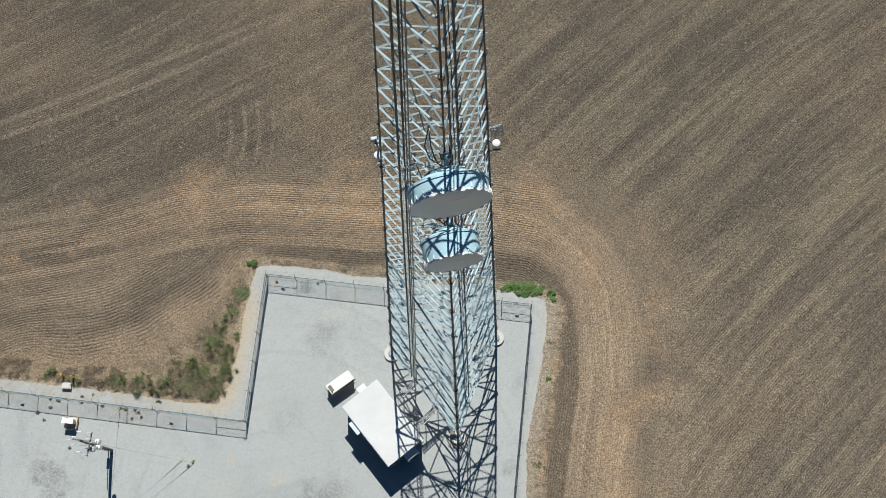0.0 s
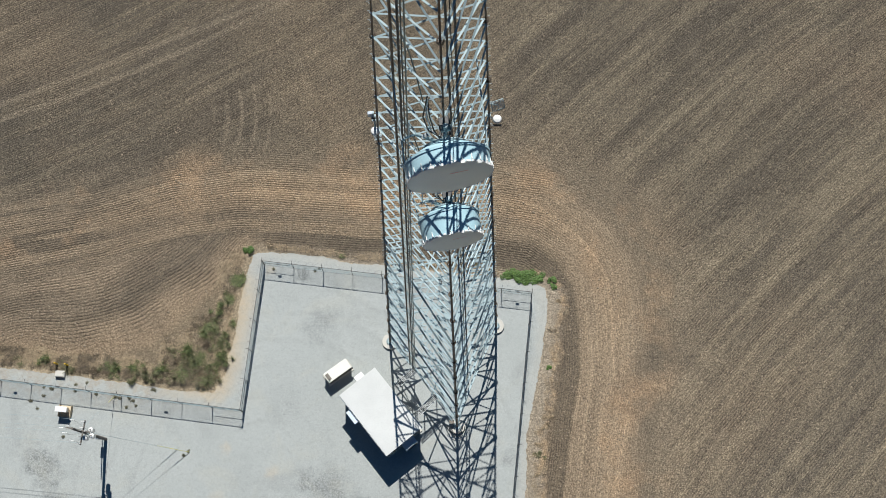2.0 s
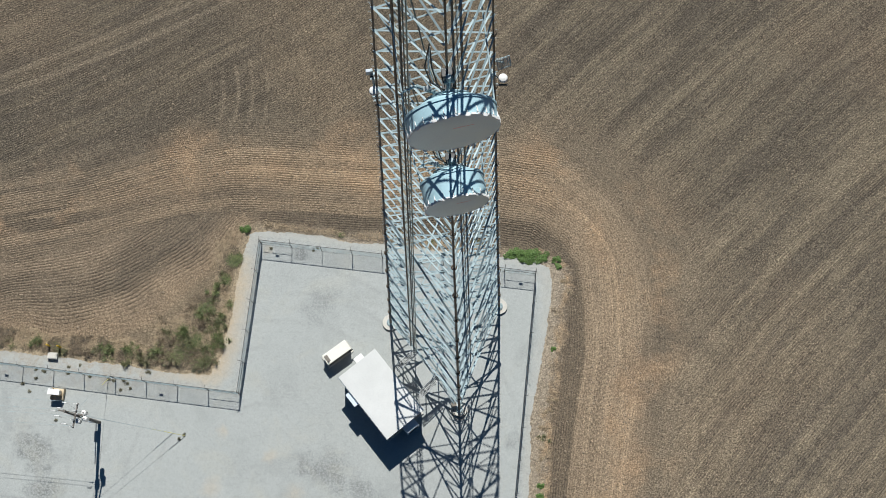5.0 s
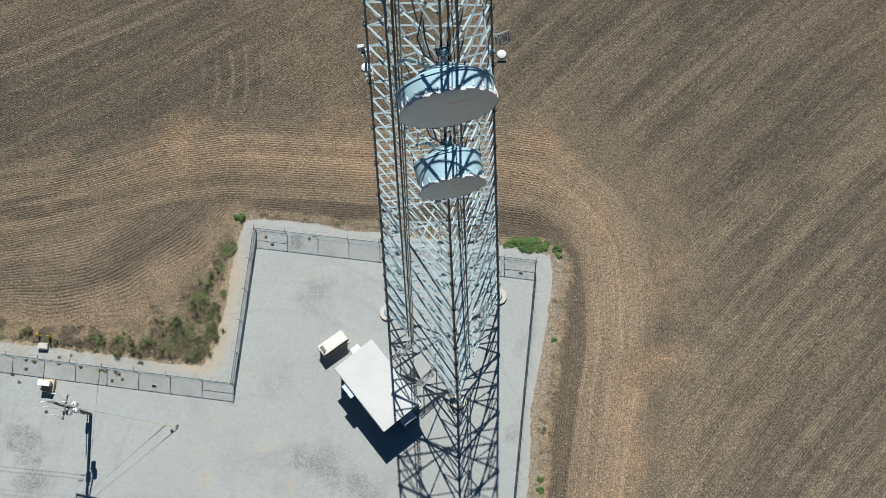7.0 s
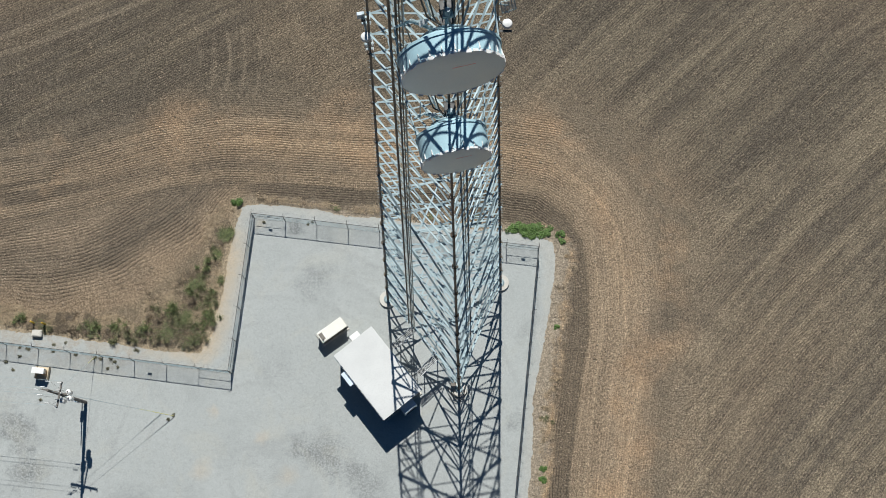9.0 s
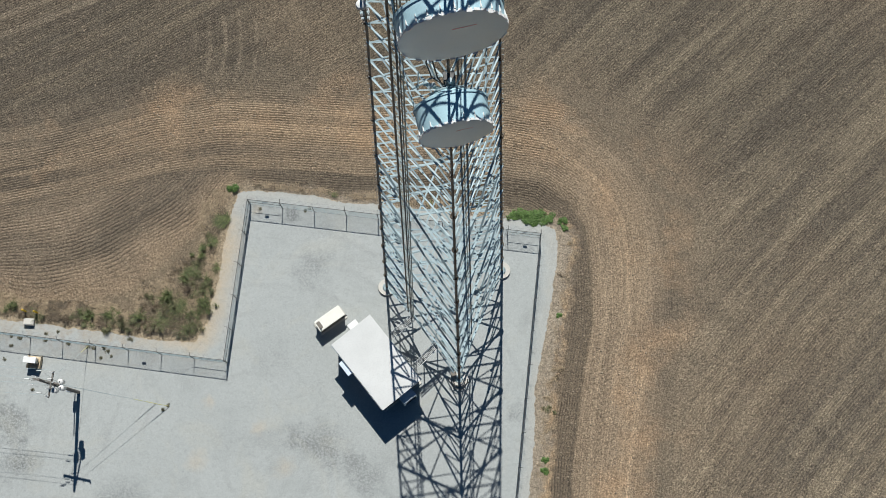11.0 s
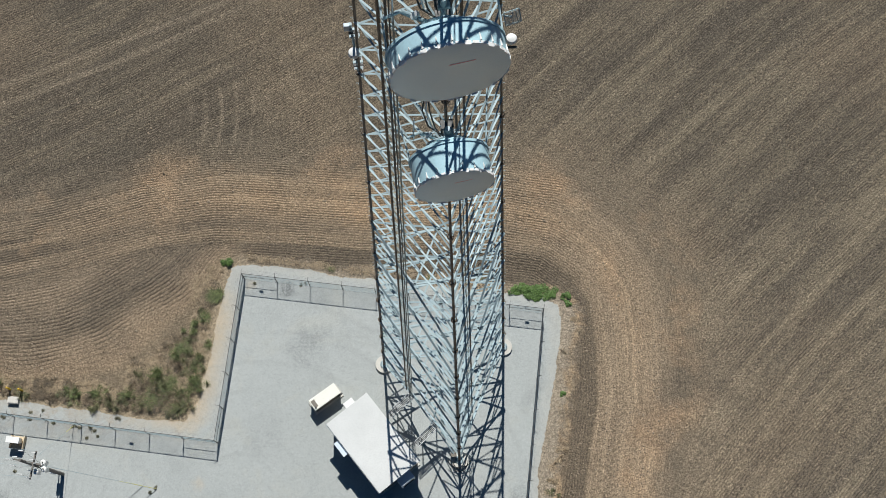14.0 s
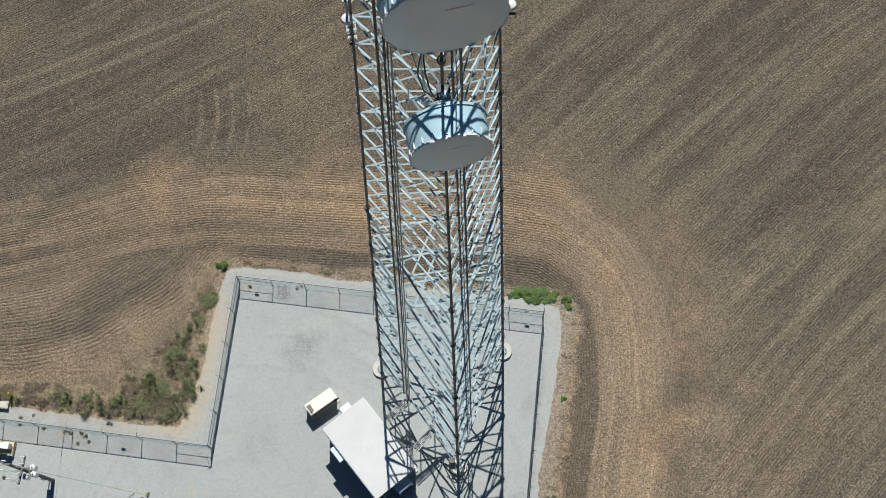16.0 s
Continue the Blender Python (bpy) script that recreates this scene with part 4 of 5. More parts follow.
# ---- generator ----
def build_generator():
    m = pose(-10.83, -0.83, 0, 0, 0, 36.1)
    g = thing("generator", m.translation, "cream-lidded standby generator cabinet on a concrete slab", "generator")
    at = lambda x, y, z: m @ Matrix.Translation((x, y, z))
    part("slab", Shape().box(at(0, 0, 0), 2.9, 1.3, 0.1, 0.02), CONCRETE, g)
    # body and doors take the darkened tan, shade put into their colour
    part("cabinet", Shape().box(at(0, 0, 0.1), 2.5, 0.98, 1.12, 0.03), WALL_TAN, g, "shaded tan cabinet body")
    part("lid", Shape().box(at(0, 0, 1.22), 2.66, 1.1, 0.16, 0.05), CREAM, g, "cream weathered lid")
    part("vent_panel", Shape().box(at(-1.05, 0.0, 1.381), 0.36, 0.7, 0.012), WALL_TAN, g, "tan vent panel")
    part("exhaust_cap", Shape().tube(at(-1.12, -0.34, 1.35).translation, at(-1.12, -0.34, 1.5).translation, 0.08, n=16), DARK_STEEL, g, "", True)
    for x in (-0.6, 0.1, 0.8):
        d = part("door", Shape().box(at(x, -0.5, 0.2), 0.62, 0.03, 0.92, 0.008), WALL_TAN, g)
        part("latch", Shape().box(at(x + 0.24, -0.525, 0.6), 0.05, 0.03, 0.12), DARK_STEEL, d)
    for i in range(8):
        part("louvre", Shape().box(at(1.27, 0, 0.3 + i * 0.1), 0.03, 0.8, 0.035), DARK_STEEL, g)
    part("muffler", Shape().tube(at(0.95, -0.58, 1.0).translation, at(1.45, -0.58, 1.0).translation, 0.09, n=14), DARK_STEEL, g, "", True)


build_generator()


# ---- chain-link fences ----
POST_H = 1.83


def build_fence(name, a, b, out, spacing, braces, signs, label, first=True):
    a, b = Vector((*a, 0)), Vector((*b, 0))
    f = thing(name, a, label, "fence", "chain-link fence runs", "structure")
    n = max(1, round((b - a).length / spacing))
    way, o = (b - a).normalized(), Vector((*out, 0)).normalized()
    up = Vector((0, 0, 1))
    turn = Euler((0, 0, math.atan2(way.y, way.x))).to_quaternion()
    for i in range(0 if first else 1, n + 1):
        p = a.lerp(b, i / n)
        end = i in (0, n)
        r = 0.045 if end else 0.034
        post = part("post", Shape().tube(p, p + up * (POST_H + 0.02), r, n=10), DARK_STEEL, f, "dark round fence post", True)
        part("arm", Shape().tube(p + up * POST_H, p + up * (POST_H + 0.28) + o * 0.3, 0.02, n=6), DARK_STEEL, post, "outward barbed-wire arm")
    part("top_rail", Shape().tube(a + up * POST_H, b + up * POST_H, 0.024, n=8), DARK_STEEL, f)
    part("tension_wire", Shape().tube(a + up * 0.06, b + up * 0.06, 0.008, n=5), DARK_STEEL, f)
    for k in range(3):
        h, q = POST_H + 0.09 * (k + 1), 0.1 * (k + 1)
        part("barbed_wire", Shape().tube(a + up * h + o * q, b + up * h + o * q, 0.0032, n=4), DARK_STEEL, f)
    for i in range(n):
        p, q = a.lerp(b, i / n), a.lerp(b, (i + 1) / n)
        ln = (q - p).length
        wires = Shape()
        h0, h1, rw = 0.05, POST_H - 0.02, 0.0024
        span = h1 - h0
        for sgn, lift in ((1, 0.004), (-1, -0.004)):
            s = -span
            while s < ln:
                x0, x1 = max(s, 0.0), min(s + span, ln)
                if x1 > x0 + 0.01:
                    za, zb = x0 - s, x1 - s
                    if sgn < 0:
                        za, zb = span - za, span - zb
                    wires.tube(p + way * x0 + up * (h0 + za) + o * lift, p + way * x1 + up * (h0 + zb) + o * lift, rw, n=3, caps=False)
                s += 0.075
        part("chain_link_mesh", wires, ZINC, f, "diamond wire mesh panel")
        if i in braces:
            part("brace_rail", Shape().tube(p + up * POST_H * 0.5, q + up * POST_H * 0.5, 0.022, n=8), DARK_STEEL, f)
        if i in signs:
            c = p.lerp(q, 0.52) + up * 1.1 + o * 0.03
            part("sign", Shape().box(Matrix.LocRotScale(c, turn, None), 0.36, 0.012, 0.26), GREY_BLUE, f, "small blank warning plate")
    return f


NW, NE, SW, W_END, E_END = (-18.62, 10.2), (8.4, 6.95), (-20.15, -4.68), (-71.5, 1.8), (3.2, -41.0)
build_fence("fence_north", NW, NE, (0.12, 1), 3.02, (0, 8), (0, 8), "dark chain-link fence with barbed-wire arms along the yard")
build_fence("fence_west", NW, SW, (-1, 0.1), 3.0, (0, 4), (), "dark chain-link fence with barbed-wire arms beside the weeds", False)
build_fence("fence_southwest", SW, W_END, (0.12, 1), 3.03, (0,), (2, 7), "dark chain-link fence with barbed-wire arms by the weed strip", False)
build_fence("fence_east", NE, E_END, (1, -0.1), 3.0, (0,), (), "dark chain-link fence with barbed-wire arms along the field track", False)


# ---- utility pole, wires and guys ----
POLE = Vector((-33.5, -7.35, 0))


def build_pole():
    pole = thing("utility_pole", POLE, "weathered wooden utility pole with crossarms and three transformers", "utility pole")
    up = Vector((0, 0, 1))
    part("shaft", Shape().tube(POLE - up * 0.3, POLE + up * 10.3, 0.165, 0.115, n=18), POLE_WOOD, pole, "", True)
    part("crossarm", Shape().box(Matrix.LocRotScale(POLE + Vector((0.2, 0, 8.9)), Euler((0, 0, -0.2)).to_quaternion(), None), 2.5, 0.13, 0.16, 0.01), POLE_WOOD, pole, "long wooden crossarm")
    part("crossarm", Shape().box(Matrix.LocRotScale(POLE + Vector((0.3, -0.15, 8.0)), Euler((0, 0, 1.45)).to_quaternion(), None), 2.25, 0.12, 0.15, 0.01), POLE_WOOD, pole, "pale crossarm set across the first")
    for i, (x, y) in enumerate(((0.45, 0.28), (0.62, -0.28), (0.05, -0.5))):
        c = POLE + Vector((x, y, 5.6 + 0.15 * i))
        can = part("transformer", Shape().spun(Matrix.Translation(c), [(0.0, 0.0), (0.2, 0.0), (0.22, 0.03), (0.22, 0.72), (0.23, 0.75), (0.16, 0.82), (0.0, 0.84)], 24, False), WHITE, pole, "grey-white transformer can", True)
        part("bushing", Shape().tube(c + up * 0.8, c + up * 1.05, 0.05, 0.03, n=8), WALL_TAN, can)
        part("hanger", Shape().tube(c + up * 0.5, POLE + up * (6.0 + 0.15 * i), 0.035, n=6), ZINC, can)
    for dx in (-1.15, -0.5, 0.6, 1.2):
        p = POLE + Vector((0.2 + dx, -0.2 * dx, 9.06))
        part("insulator", Shape().tube(p, p + up * 0.22, 0.06, 0.04, n=10), WHITE, pole)
    for dy in (-1.0, -0.4, 0.45, 1.0):
        p = POLE + Vector((0.3 + 0.12 * dy, -0.15 + dy, 8.15))
        part("insulator", Shape().tube(p, p + up * 0.2, 0.05, 0.035, n=10), WHITE, pole)
        part("cutout", Shape().tube(p + Vector((-0.1, 0, -0.1)), p + Vector((-0.45, 0.05, -0.3)), 0.035, n=8), WHITE, pole)
    for i, (dx, dy, z) in enumerate(((-0.5, 0.35, 9.5), (-0.75, -0.3, 9.3), (-0.4, -0.9, 8.35), (-0.5, 0.95, 8.35), (-0.3, 0.1, 6.75), (-0.9, 0.1, 9.9))):
        p = POLE + Vector((dx, dy, z))
        part("dead_end_insulator", Shape().tube(p, p + Vector((-0.4, 0.03, 0.0)), 0.042, 0.034, n=8), WHITE, pole, "white strain insulator")
        part("jumper", Shape().line([p + Vector((-0.1, 0, 0.05)), p + Vector((0.1, -0.1, -0.4)), POLE + Vector((0.35, -0.15 + 0.1 * i, 6.6))], 0.008, 5), CABLE, pole)
    part("riser", Shape().tube(POLE + Vector((-0.32, 0.02, 0)), POLE + Vector((-0.26, 0.02, 4.6)), 0.05, n=8), ZINC, pole, "", True)
    part("meter_box", Shape().box(Matrix.Translation(POLE + Vector((-0.3, 0, 1.1))), 0.28, 0.3, 0.9, 0.02), GREY_BLUE, pole)


build_pole()


def sagging(a, b, sag, n=14):
    a, b = Vector(a), Vector(b)
    return [a.lerp(b, i / n) - Vector((0, 0, sag * 4 * (i / n) * (1 - i / n))) for i in range(n + 1)]


for start, end in (((-33.1, -6.35, 8.35), (-85, -2.6, 8.4)), ((-33.35, -8.45, 8.35), (-85, -4.6, 8.4)), ((-34.4, -7.1, 9.3), (-85, -3.5, 9.3)), ((-33.5, -7.4, 6.6), (-85, -3.7, 6.6))):
    lone("power_line", Shape().line(sagging(start, end, 0.5), 0.011, 5), ZINC, "thin grey overhead wire from the utility pole", "wire", "overhead wires", base=start)


def build_guy(anchor, z, guard):
    a, b = Vector((*anchor, 0.0)), POLE + Vector((0, 0, z))
    guy = thing("guy_wire", a, "steel guy wire with a yellow plastic guard near its anchor", "guy wire", "guy wires of the pole")
    part("wire", Shape().tube(a, b, 0.01, n=5), ZINC, guy)
    w = (b - a).normalized()
    part("guard", Shape().tube(a + w * 0.15, a + w * (0.15 + guard), 0.026, n=8), GUARD, guy, "yellow guard sleeve")
    part("anchor_rod", Shape().tube(a - Vector((0, 0, 0.1)), a + w * 0.2, 0.02, n=6), DARK_STEEL, guy)


build_guy((-25.15, -8.62), 9.6, 2.3)
build_guy((-26.4, -8.36), 8.6, 2.3)
build_guy((-32.95, -3.15), 8.2, 1.6)


# ---- cabinet on boards, bollards ----
def build_cabinet():
    m = pose(-37.65, -4.55, 0, 0, 0, -6)
    c = thing("utility_cabinet", m.translation, "white utility cabinet on a raw plywood stand by the fence", "cabinet")
    at = lambda x, y, z: m @ Matrix.Translation((x, y, z))
    part("body", Shape().box(at(-0.1, 0.02, 0.25), 0.95, 0.42, 0.95, 0.02), WHITE, c)
    part("hood", Shape().box(at(-0.1, -0.02, 1.2), 1.15, 0.55, 0.07, 0.02), WHITE, c, "white overhanging hood")
    for x in (-0.55, 0.6):
        part("side_board", Shape().box(at(x, -0.1, 0.0), 0.05, 1.15, 0.5, 0.005), PLYWOOD, c, "raw plywood board")
    part("board", Shape().box(at(0.02, -0.1, 0.05), 1.12, 1.1, 0.05, 0.005), PLYWOOD, c, "raw plywood floor board")
    d = part("door", Shape().box(at(-0.1, -0.2, 0.3), 0.85, 0.02, 0.85, 0.006), WHITE, c)
    part("handle", Shape().box(at(0.22, -0.225, 0.7), 0.03, 0.03, 0.14), DARK_STEEL, d)


build_cabinet()
for x, y in ((-38.85, 0.02), (-37.8, -0.1)):
    b = thing("bollard", (x, y, 0), "yellow-painted steel bollard beside the weeds", "bollard", "yellow bollards")
    part("pipe", Shape().tube((x, y, -0.1), (x, y, 1.1), 0.085, n=16), YELLOW, b, "", True)
    part("cap", Shape().spun(Matrix.Translation((x, y, 1.1)), [(0.085, 0.0), (0.07, 0.035), (0.035, 0.06), (0.0, 0.065)], 16, False), YELLOW, b, "", True)
vault = thing("handhole_box", (-38.45, -0.95, 0), "pale concrete handhole box with a flat lid", "utility box")
part("body", Shape().box(pose(-38.45, -0.95, -0.05, 0, 0, -3), 0.95, 0.62, 0.42, 0.03), CONCRETE, vault)
part("lid", Shape().box(pose(-38.45, -0.95, 0.37, 0, 0, -3), 0.82, 0.5, 0.04, 0.01), CONCRETE, vault, "pale lid")


# ---- weeds and clods ----
def leaf_cluster(shape, rng, x, y, spread, height, count, leaf):
    """Upright stems with many small tilted leaves."""
    for _ in range(count):
        a, r = rng.uniform(0, 2 * math.pi), spread * math.sqrt(rng.random())
        px, py = x + r * math.cos(a), y + r * math.sin(a)
        h = height * (1 - 0.55 * (r / spread) ** 2) * rng.uniform(0.35, 1.0)
        t, w, tilt = rng.uniform(0, 2 * math.pi), leaf * rng.uniform(0.6, 1.3), rng.uniform(0.1, 0.9)
        c = Vector((px, py, h))
        along = Vector((math.cos(t), math.sin(t), -tilt)).normalized() * w
        across = Vector((-math.sin(t), math.cos(t), 0.25 * rng.uniform(-1, 1))) * w * 0.42
        shape.add([c, c + along * 0.5 + across, c + along, c + along * 0.5 - across], [(0, 1, 2, 3)])


def blades(shape, rng, x, y, spread, height, count, lean=0.6):
    """Thin bent grass blades from one root."""
    for _ in range(count):
        a, r = rng.uniform(0, 2 * math.pi), spread * math.sqrt(rng.random())
        root = Vector((x + r * math.cos(a), y + r * math.sin(a), -0.03))
        t, h, w = rng.uniform(0, 2 * math.pi), height * rng.uniform(0.5, 1.2), rng.uniform(0.012, 0.026)
        out = Vector((math.cos(t), math.sin(t), 0))
        across = Vector((-out.y, out.x, 0)) * w
        mid = root + out * lean * h * 0.35 + Vector((0, 0, h * 0.65))
        tip = root + out * lean * h * rng.uniform(0.8, 1.4) + Vector((0, 0, h * rng.uniform(0.45, 0.95)))
        shape.add([root - across, root + across, mid + across * 0.8, mid - across * 0.8, tip], [(0, 1, 2, 3), (3, 2, 4)])


def build_weed(x, y, spread, height, kind, rng, label):
    w = thing("weed_bush", (x, y, 0), label, "weeds", "weed bushes round the yard")
    stems = Shape()
    for _ in range(10):
        a, r = rng.uniform(0, 6.28), spread * 0.8 * math.sqrt(rng.random())
        stems.tube((x + r * 0.4 * math.cos(a), y + r * 0.4 * math.sin(a), -0.02), (x + r * math.cos(a), y + r * math.sin(a), height * rng.uniform(0.5, 0.9)), 0.008, 0.003, n=4)
    tagged(part("stalk", stems, BROWN, w), kind="stuff")
    crown = Shape()
    area = max(1.0, (spread / 0.4) ** 2)
    lobes = [(x + spread * rng.uniform(-0.9, 0.9), y + spread * rng.uniform(-0.7, 0.7)) for _ in range(9)]
    for lx, ly in lobes:
        leaf_cluster(crown, rng, lx, ly, spread * rng.uniform(0.28, 0.55), height * rng.uniform(0.4, 1.15), int(45 * area), 0.1)
    tagged(part("foliage", crown, kind, w), kind="stuff")


rng = random.Random(7)
GREENS = [(6.0, 9.15, 0.55, 0.3), (6.7, 9.0, 0.8, 0.32), (7.5, 8.95, 0.85, 0.34), (8.3, 8.8, 0.8, 0.32), (9.1, 8.7, 0.65, 0.28), (10.55, 8.55, 0.4, 0.35), (10.7, 7.9, 0.28, 0.25), (-20.3, 11.9, 0.5, 0.5),
          (10.05, -0.35, 0.22, 0.2), (8.4, -14.3, 0.36, 0.2), (8.5, -13.4, 0.28, 0.2)]
for x, y, s, h in GREENS:
    build_weed(x, y, s, h, LEAF, rng, "low green leafy weed growing at the yard's edge")
def in_strip(n_, x_range, y_range, d_range, seed, hole=-0.15):
    """Random places at a given distance outside the yard's edge, in uneven patches."""
    r = np.random.RandomState(seed)
    x, y = r.uniform(*x_range, n_ * 14), r.uniform(*y_range, n_ * 14)
    d, _ = yard_distance(x, y)
    keep = (d > d_range[0]) & (d < d_range[1] + 0.8 * soft_noise(x, y, 5.0, seed)) & (soft_noise(x, y, 3.2, seed + 1) > hole)
    return list(zip(x[keep][:n_].tolist(), y[keep][:n_].tolist()))


def build_clump(x, y, spread, height, kind, rng, label):
    """An uneven tuft: several leaning tussocks of bent blades, with broad leaves low between them."""
    w = thing("weed_clump", (x, y, 0), label, "weeds", "weed clumps by the fence")
    grass, foliage = Shape(), Shape()
    for _ in range(int(3 + 9 * spread)):
        a, r = rng.uniform(0, 6.28), spread * 1.25 * rng.random()
        tx, ty, th = x + 1.3 * r * math.cos(a), y + 0.75 * r * math.sin(a), height * rng.uniform(0.35, 1.2)
        blades(grass, rng, tx, ty, 0.1 + 0.22 * spread * rng.random(), th, rng.randrange(12, 46), rng.uniform(0.2, 0.6))
        if rng.random() < 0.6:
            leaf_cluster(foliage, rng, tx, ty, 0.1 + 0.3 * spread, th * 0.55, int(14 + 60 * spread), 0.07)
    leaf_cluster(foliage, rng, x, y, spread * 0.6, height * 0.5, int(20 + 60 * spread), 0.07)
    tagged(part("grass_tuft", grass, kind, w), kind="stuff")
    tagged(part("foliage", foliage, kind, w), kind="stuff")


CLUMPS = [(-25.9, 1.5, 0.9, 1.1, 0), (-22.4, 0.5, 0.8, 1.0, 0), (-22.9, 1.9, 0.7, 0.9, 1), (-24.4, 3.1, 0.9, 0.9, 0), (-27.4, 1.3, 0.7, 0.7, 1), (-28.3, -0.5, 0.7, 0.8, 0),
          (-28.8, -1.0, 0.5, 0.6, 1), (-31.2, -0.3, 0.65, 0.8, 0), (-31.5, -1.7, 0.4, 0.5, 1), (-33.3, -0.2, 0.6, 0.8, 0), (-40.4, 0.5, 0.5, 0.7, 0), (-37.5, -0.4, 0.4, 0.5, 1),
          (-26.9, -1.3, 0.7, 0.8, 1), (-23.4, -1.3, 0.7, 0.8, 1), (-25.0, -0.8, 0.7, 0.7, 2), (-23.6, -0.3, 0.7, 0.8, 0), (-29.4, -1.2, 0.6, 0.7, 1), (-22.4, 2.4, 0.6, 0.8, 1),
          (-23.0, 3.2, 0.7, 0.8, 0), (-26.1, -0.3, 0.8, 1.0, 2), (-24.2, 2.2, 0.7, 0.9, 2), (-25.2, 0.4, 0.8, 0.9, 1), (-23.4, 4.6, 0.5, 0.7, 1), (-22.8, 6.0, 0.5, 0.7, 0),
          (-23.1, 5.4, 0.45, 0.6, 0), (-22.4, 7.2, 0.4, 0.5, 1), (-27.2, 0.2, 0.6, 0.7, 2), (-35.4, -0.6, 0.4, 0.45, 2), (-30.2, -0.7, 0.5, 0.5, 2), (-34.6, -0.5, 0.4, 0.4, 1), (-24.9, 4.0, 0.5, 0.6, 2)]
for x, y, s, h, k in CLUMPS:
    h *= 1.2
    words = ("fresh green grassy weed clump in dry grass", "dusty olive grassy weed clump in dry grass", "dead brown weed clump in dry grass")[k]
    build_clump(x, y, s, h, (MEADOW, OLIVE, BROWN)[k], rng, words)
TUFTS = [(-32.9, -3.2), (-32.5, -3.3), (-31.5, -3.3), (-31.7, -4.2), (-30.7, -4.1), (-31.1, -3.65), (-40.0, -2.25), (-39.3, -2.4), (-36.8, -2.0), (-36.8, -2.6), (-34.8, -2.9), (-29.1, -2.5), (-41.2, -3.6), (-35.8, -1.8),
         (-39.9, -3.1), (-37.7, -7.1), (-40.4, -4.4), (-24.8, -2.4), (-24.2, -2.5), (-25.3, -8.5), (-25.8, -8.9), (-13.4, 9.6), (-13.0, 9.75), (-17.7, 9.8)]
for i, (x, y) in enumerate(TUFTS):
    build_clump(x, y, rng.uniform(0.06, 0.15), rng.uniform(0.12, 0.26), DUSTY, rng, "small dark dusty tuft growing in the gravel")

for x, y, r, kind, words in ((9.88, -5.15, 0.5, STRAW, "bleached straw tuft beside the field track"), (9.6, -6.2, 0.42, STRAW, "bleached straw tuft beside the field track"), (8.9, -7.9, 0.4, STRAW, "bleached straw tuft beside the field track"),
                            (8.86, -9.0, 0.42, OLIVE, "dry olive tuft beside the field track"), (8.77, -10.8, 0.35, STRAW, "bleached straw tuft beside the field track"), (11.1, 6.4, 0.3, STRAW, "bleached straw tuft beside the field track")):
    build_clump(x, y, r, 0.22, kind, rng, words)

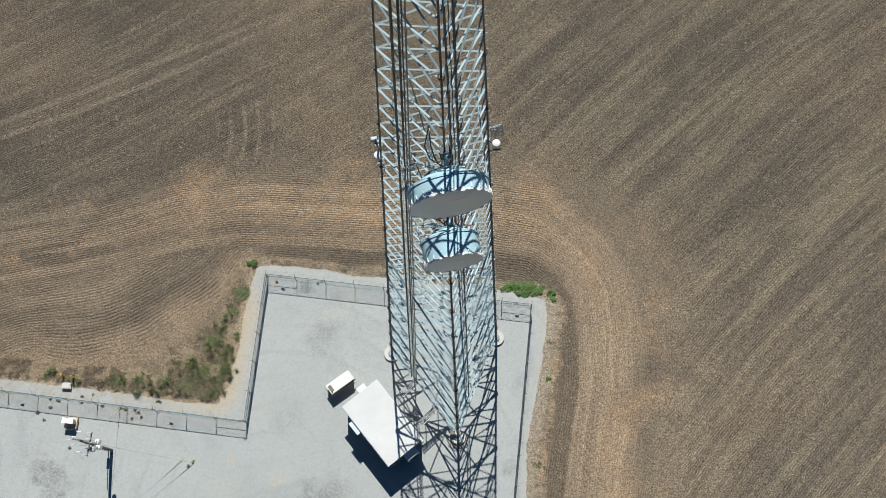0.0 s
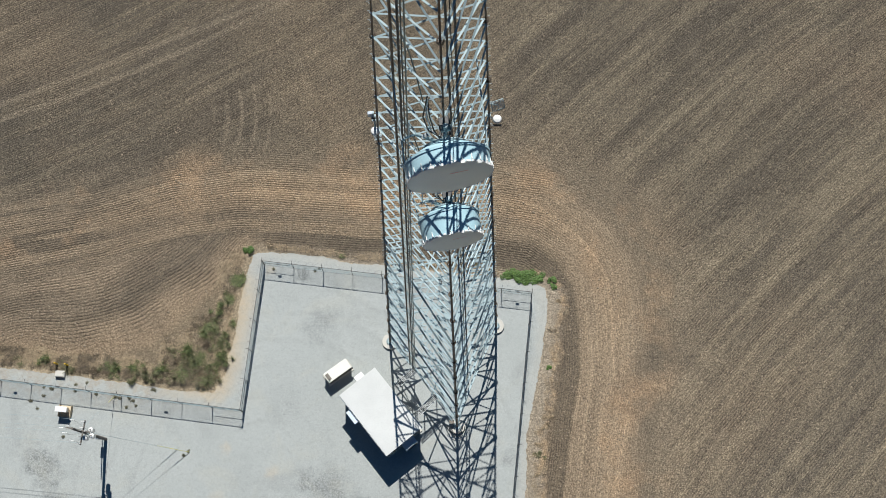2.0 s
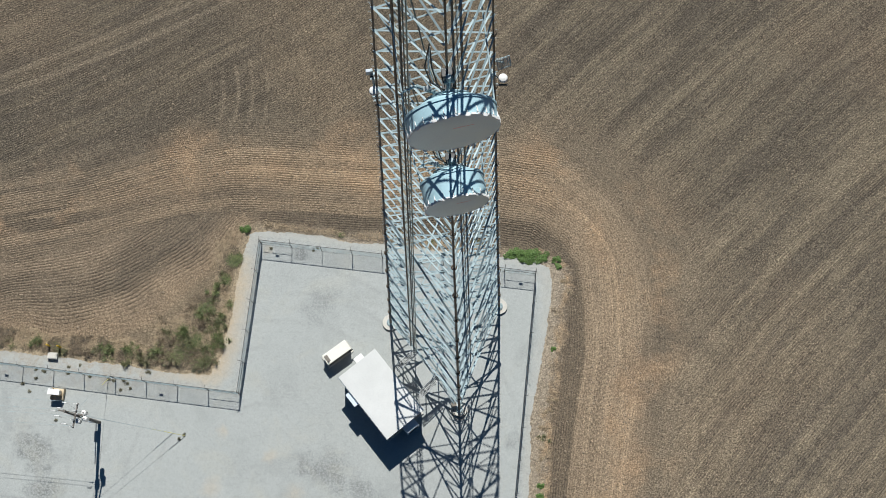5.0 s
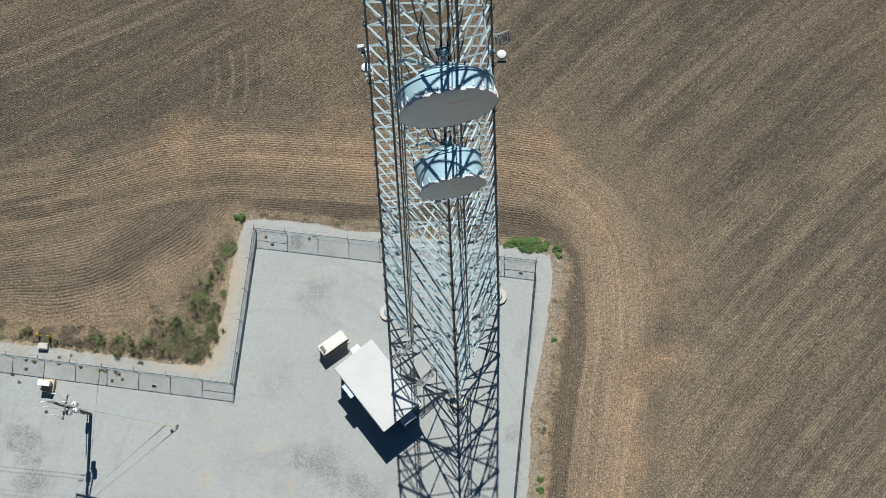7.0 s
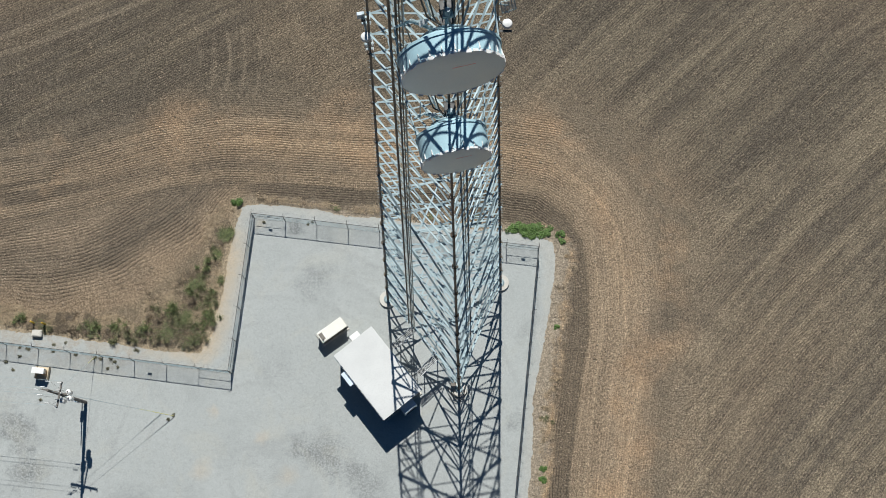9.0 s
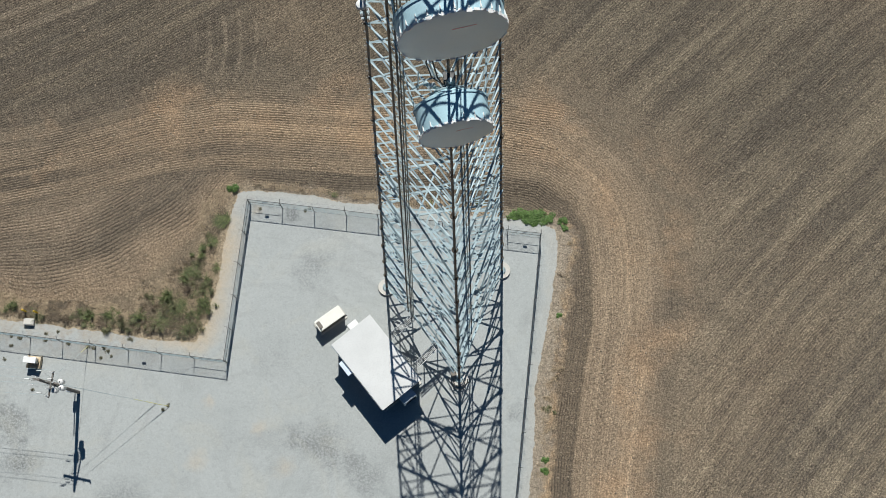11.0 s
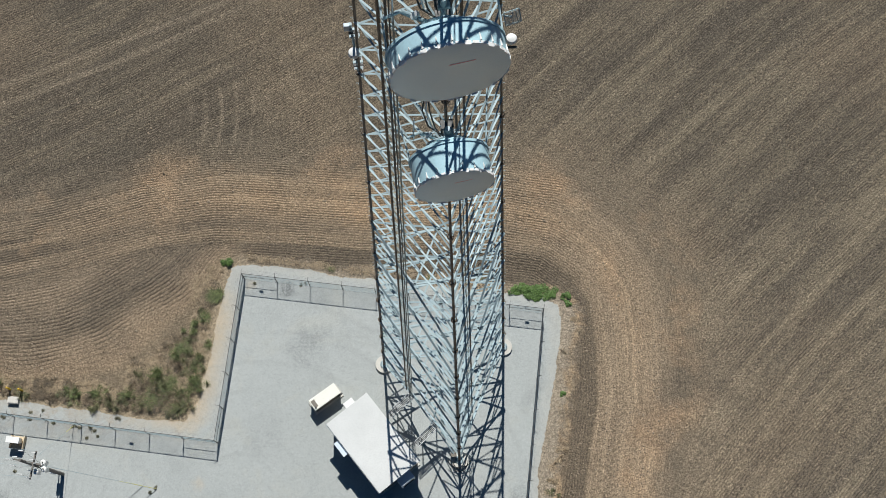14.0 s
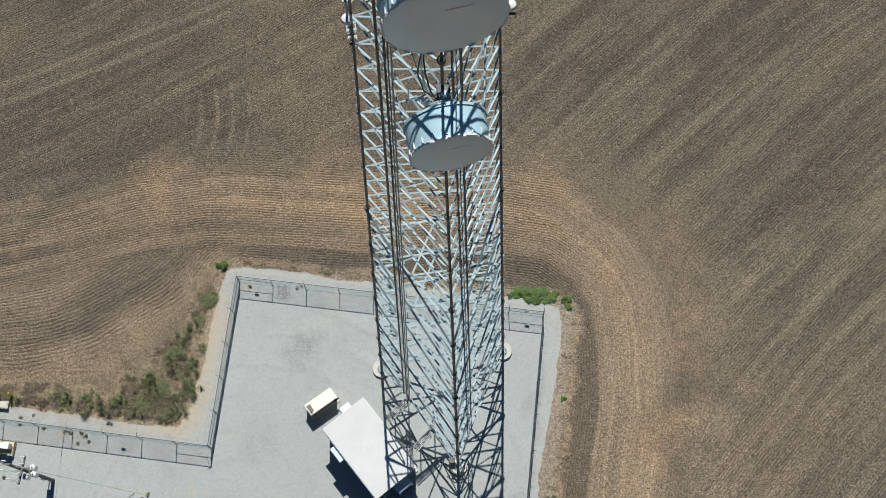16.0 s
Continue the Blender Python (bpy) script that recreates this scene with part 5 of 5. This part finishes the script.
straw, dead, green = Shape(), Shape(), Shape()
for shape, n_, xr, yr, dr, seed, height, count in (
        (straw, 1300, (-28.5, -20.8), (-2.6, 5), (0.8, 4.6), 21, 0.5, 11), (dead, 260, (-28.5, -20.8), (-2.6, 5), (0.8, 4.6), 22, 0.5, 11),
        (straw, 330, (-25, -20), (3, 11.5), (0.8, 2.2), 23, 0.34, 10), (dead, 160, (-25, -20), (3, 10), (0.8, 2.1), 24, 0.34, 10),
        (straw, 700, (-50, -27), (-2.8, 4), (0.5, 2.2), 25, 0.32, 10), (dead, 700, (-50, -27), (-2.8, 4), (0.5, 2.0), 26, 0.34, 10),
        (straw, 330, (-18.5, 5), (8.5, 13), (0.45, 1.0), 27, 0.26, 10), (dead, 90, (-18.5, 5), (8.5, 13), (0.4, 0.9), 28, 0.24, 9),
        (green, 170, (-28, -21.5), (-2.2, 4.2), (0.8, 3.2), 31, 0.6, 14), (dead, 160, (-28, -20.8), (-2.6, 3.8), (0.8, 3.9), 41, 0.55, 11), (straw, 300, (-28, -20.8), (-2.6, 3.8), (0.8, 4.2), 42, 0.6, 10), (green, 150, (-24.5, -20), (3, 9), (0.3, 1.6), 32, 0.4, 10),
        (green, 180, (-50, -28), (-2.8, 4), (0.3, 1.5), 33, 0.32, 10), (green, 110, (-14, 5), (8.5, 13), (0.4, 1.0), 34, 0.25, 9),
        (straw, 170, (6, 12), (-24, 7), (0.6, 1.8), 29, 0.16, 9), (dead, 30, (6, 12), (-24, 7), (0.4, 1.6), 30, 0.18, 9)):
    for x, y in in_strip(n_, xr, yr, dr, seed, 0.3 if xr[0] > 0 else 0.2 if shape is green else -0.25):
        blades(shape, rng, x, y, 0.22, height * (0.7 if shape is straw else 1.0), count, 1.5 if shape is straw else 1.0)
lone("dry_grass", straw, STRAW, "pale dry grass along the yard's edge", "grass", kind="stuff")
lone("green_weeds", green, MEADOW, "olive-green weed stalks in the fence corner", "weeds", kind="stuff")
lone("dead_weeds", dead, BROWN, "brown dead weed stalks in the fence corner", "weeds", kind="stuff")

clods = Shape()
CLOD = [Vector(p) for p in ((1, 0, 0), (0.2, 0.9, 0), (-0.9, 0.4, 0), (-0.6, -0.8, 0), (0.5, -0.85, 0), (0.1, 0.05, 0.85))]
spots = np.random.RandomState(5)
cx, cy = spots.uniform(-46, 46, 40000), spots.uniform(-18, 46, 40000)
cd, _ = yard_distance(cx, cy)
keep = (cd > 1.4) & (spots.uniform(0, 1, 40000) < np.where((cd > 2.5) & (cd < 12), 1.0, 0.45))
for x, y in zip(cx[keep].tolist(), cy[keep].tolist()):
    k, a = rng.random(), rng.uniform(0, 6.28)
    s = 0.035 + 0.065 * k ** 3 + 0.04 * k ** 12
    t = Matrix.Translation((x, y, -0.03)) @ Euler((0, 0, a)).to_matrix().to_4x4()
    clods.add([t @ (p * s * rng.uniform(0.7, 1.3)) for p in CLOD], [(0, 1, 5), (1, 2, 5), (2, 3, 5), (3, 4, 5), (4, 0, 5)])
lone("soil_clods", clods, CLOD_SOIL, "scattered crumbly brown soil clods on the field", "soil", kind="stuff")
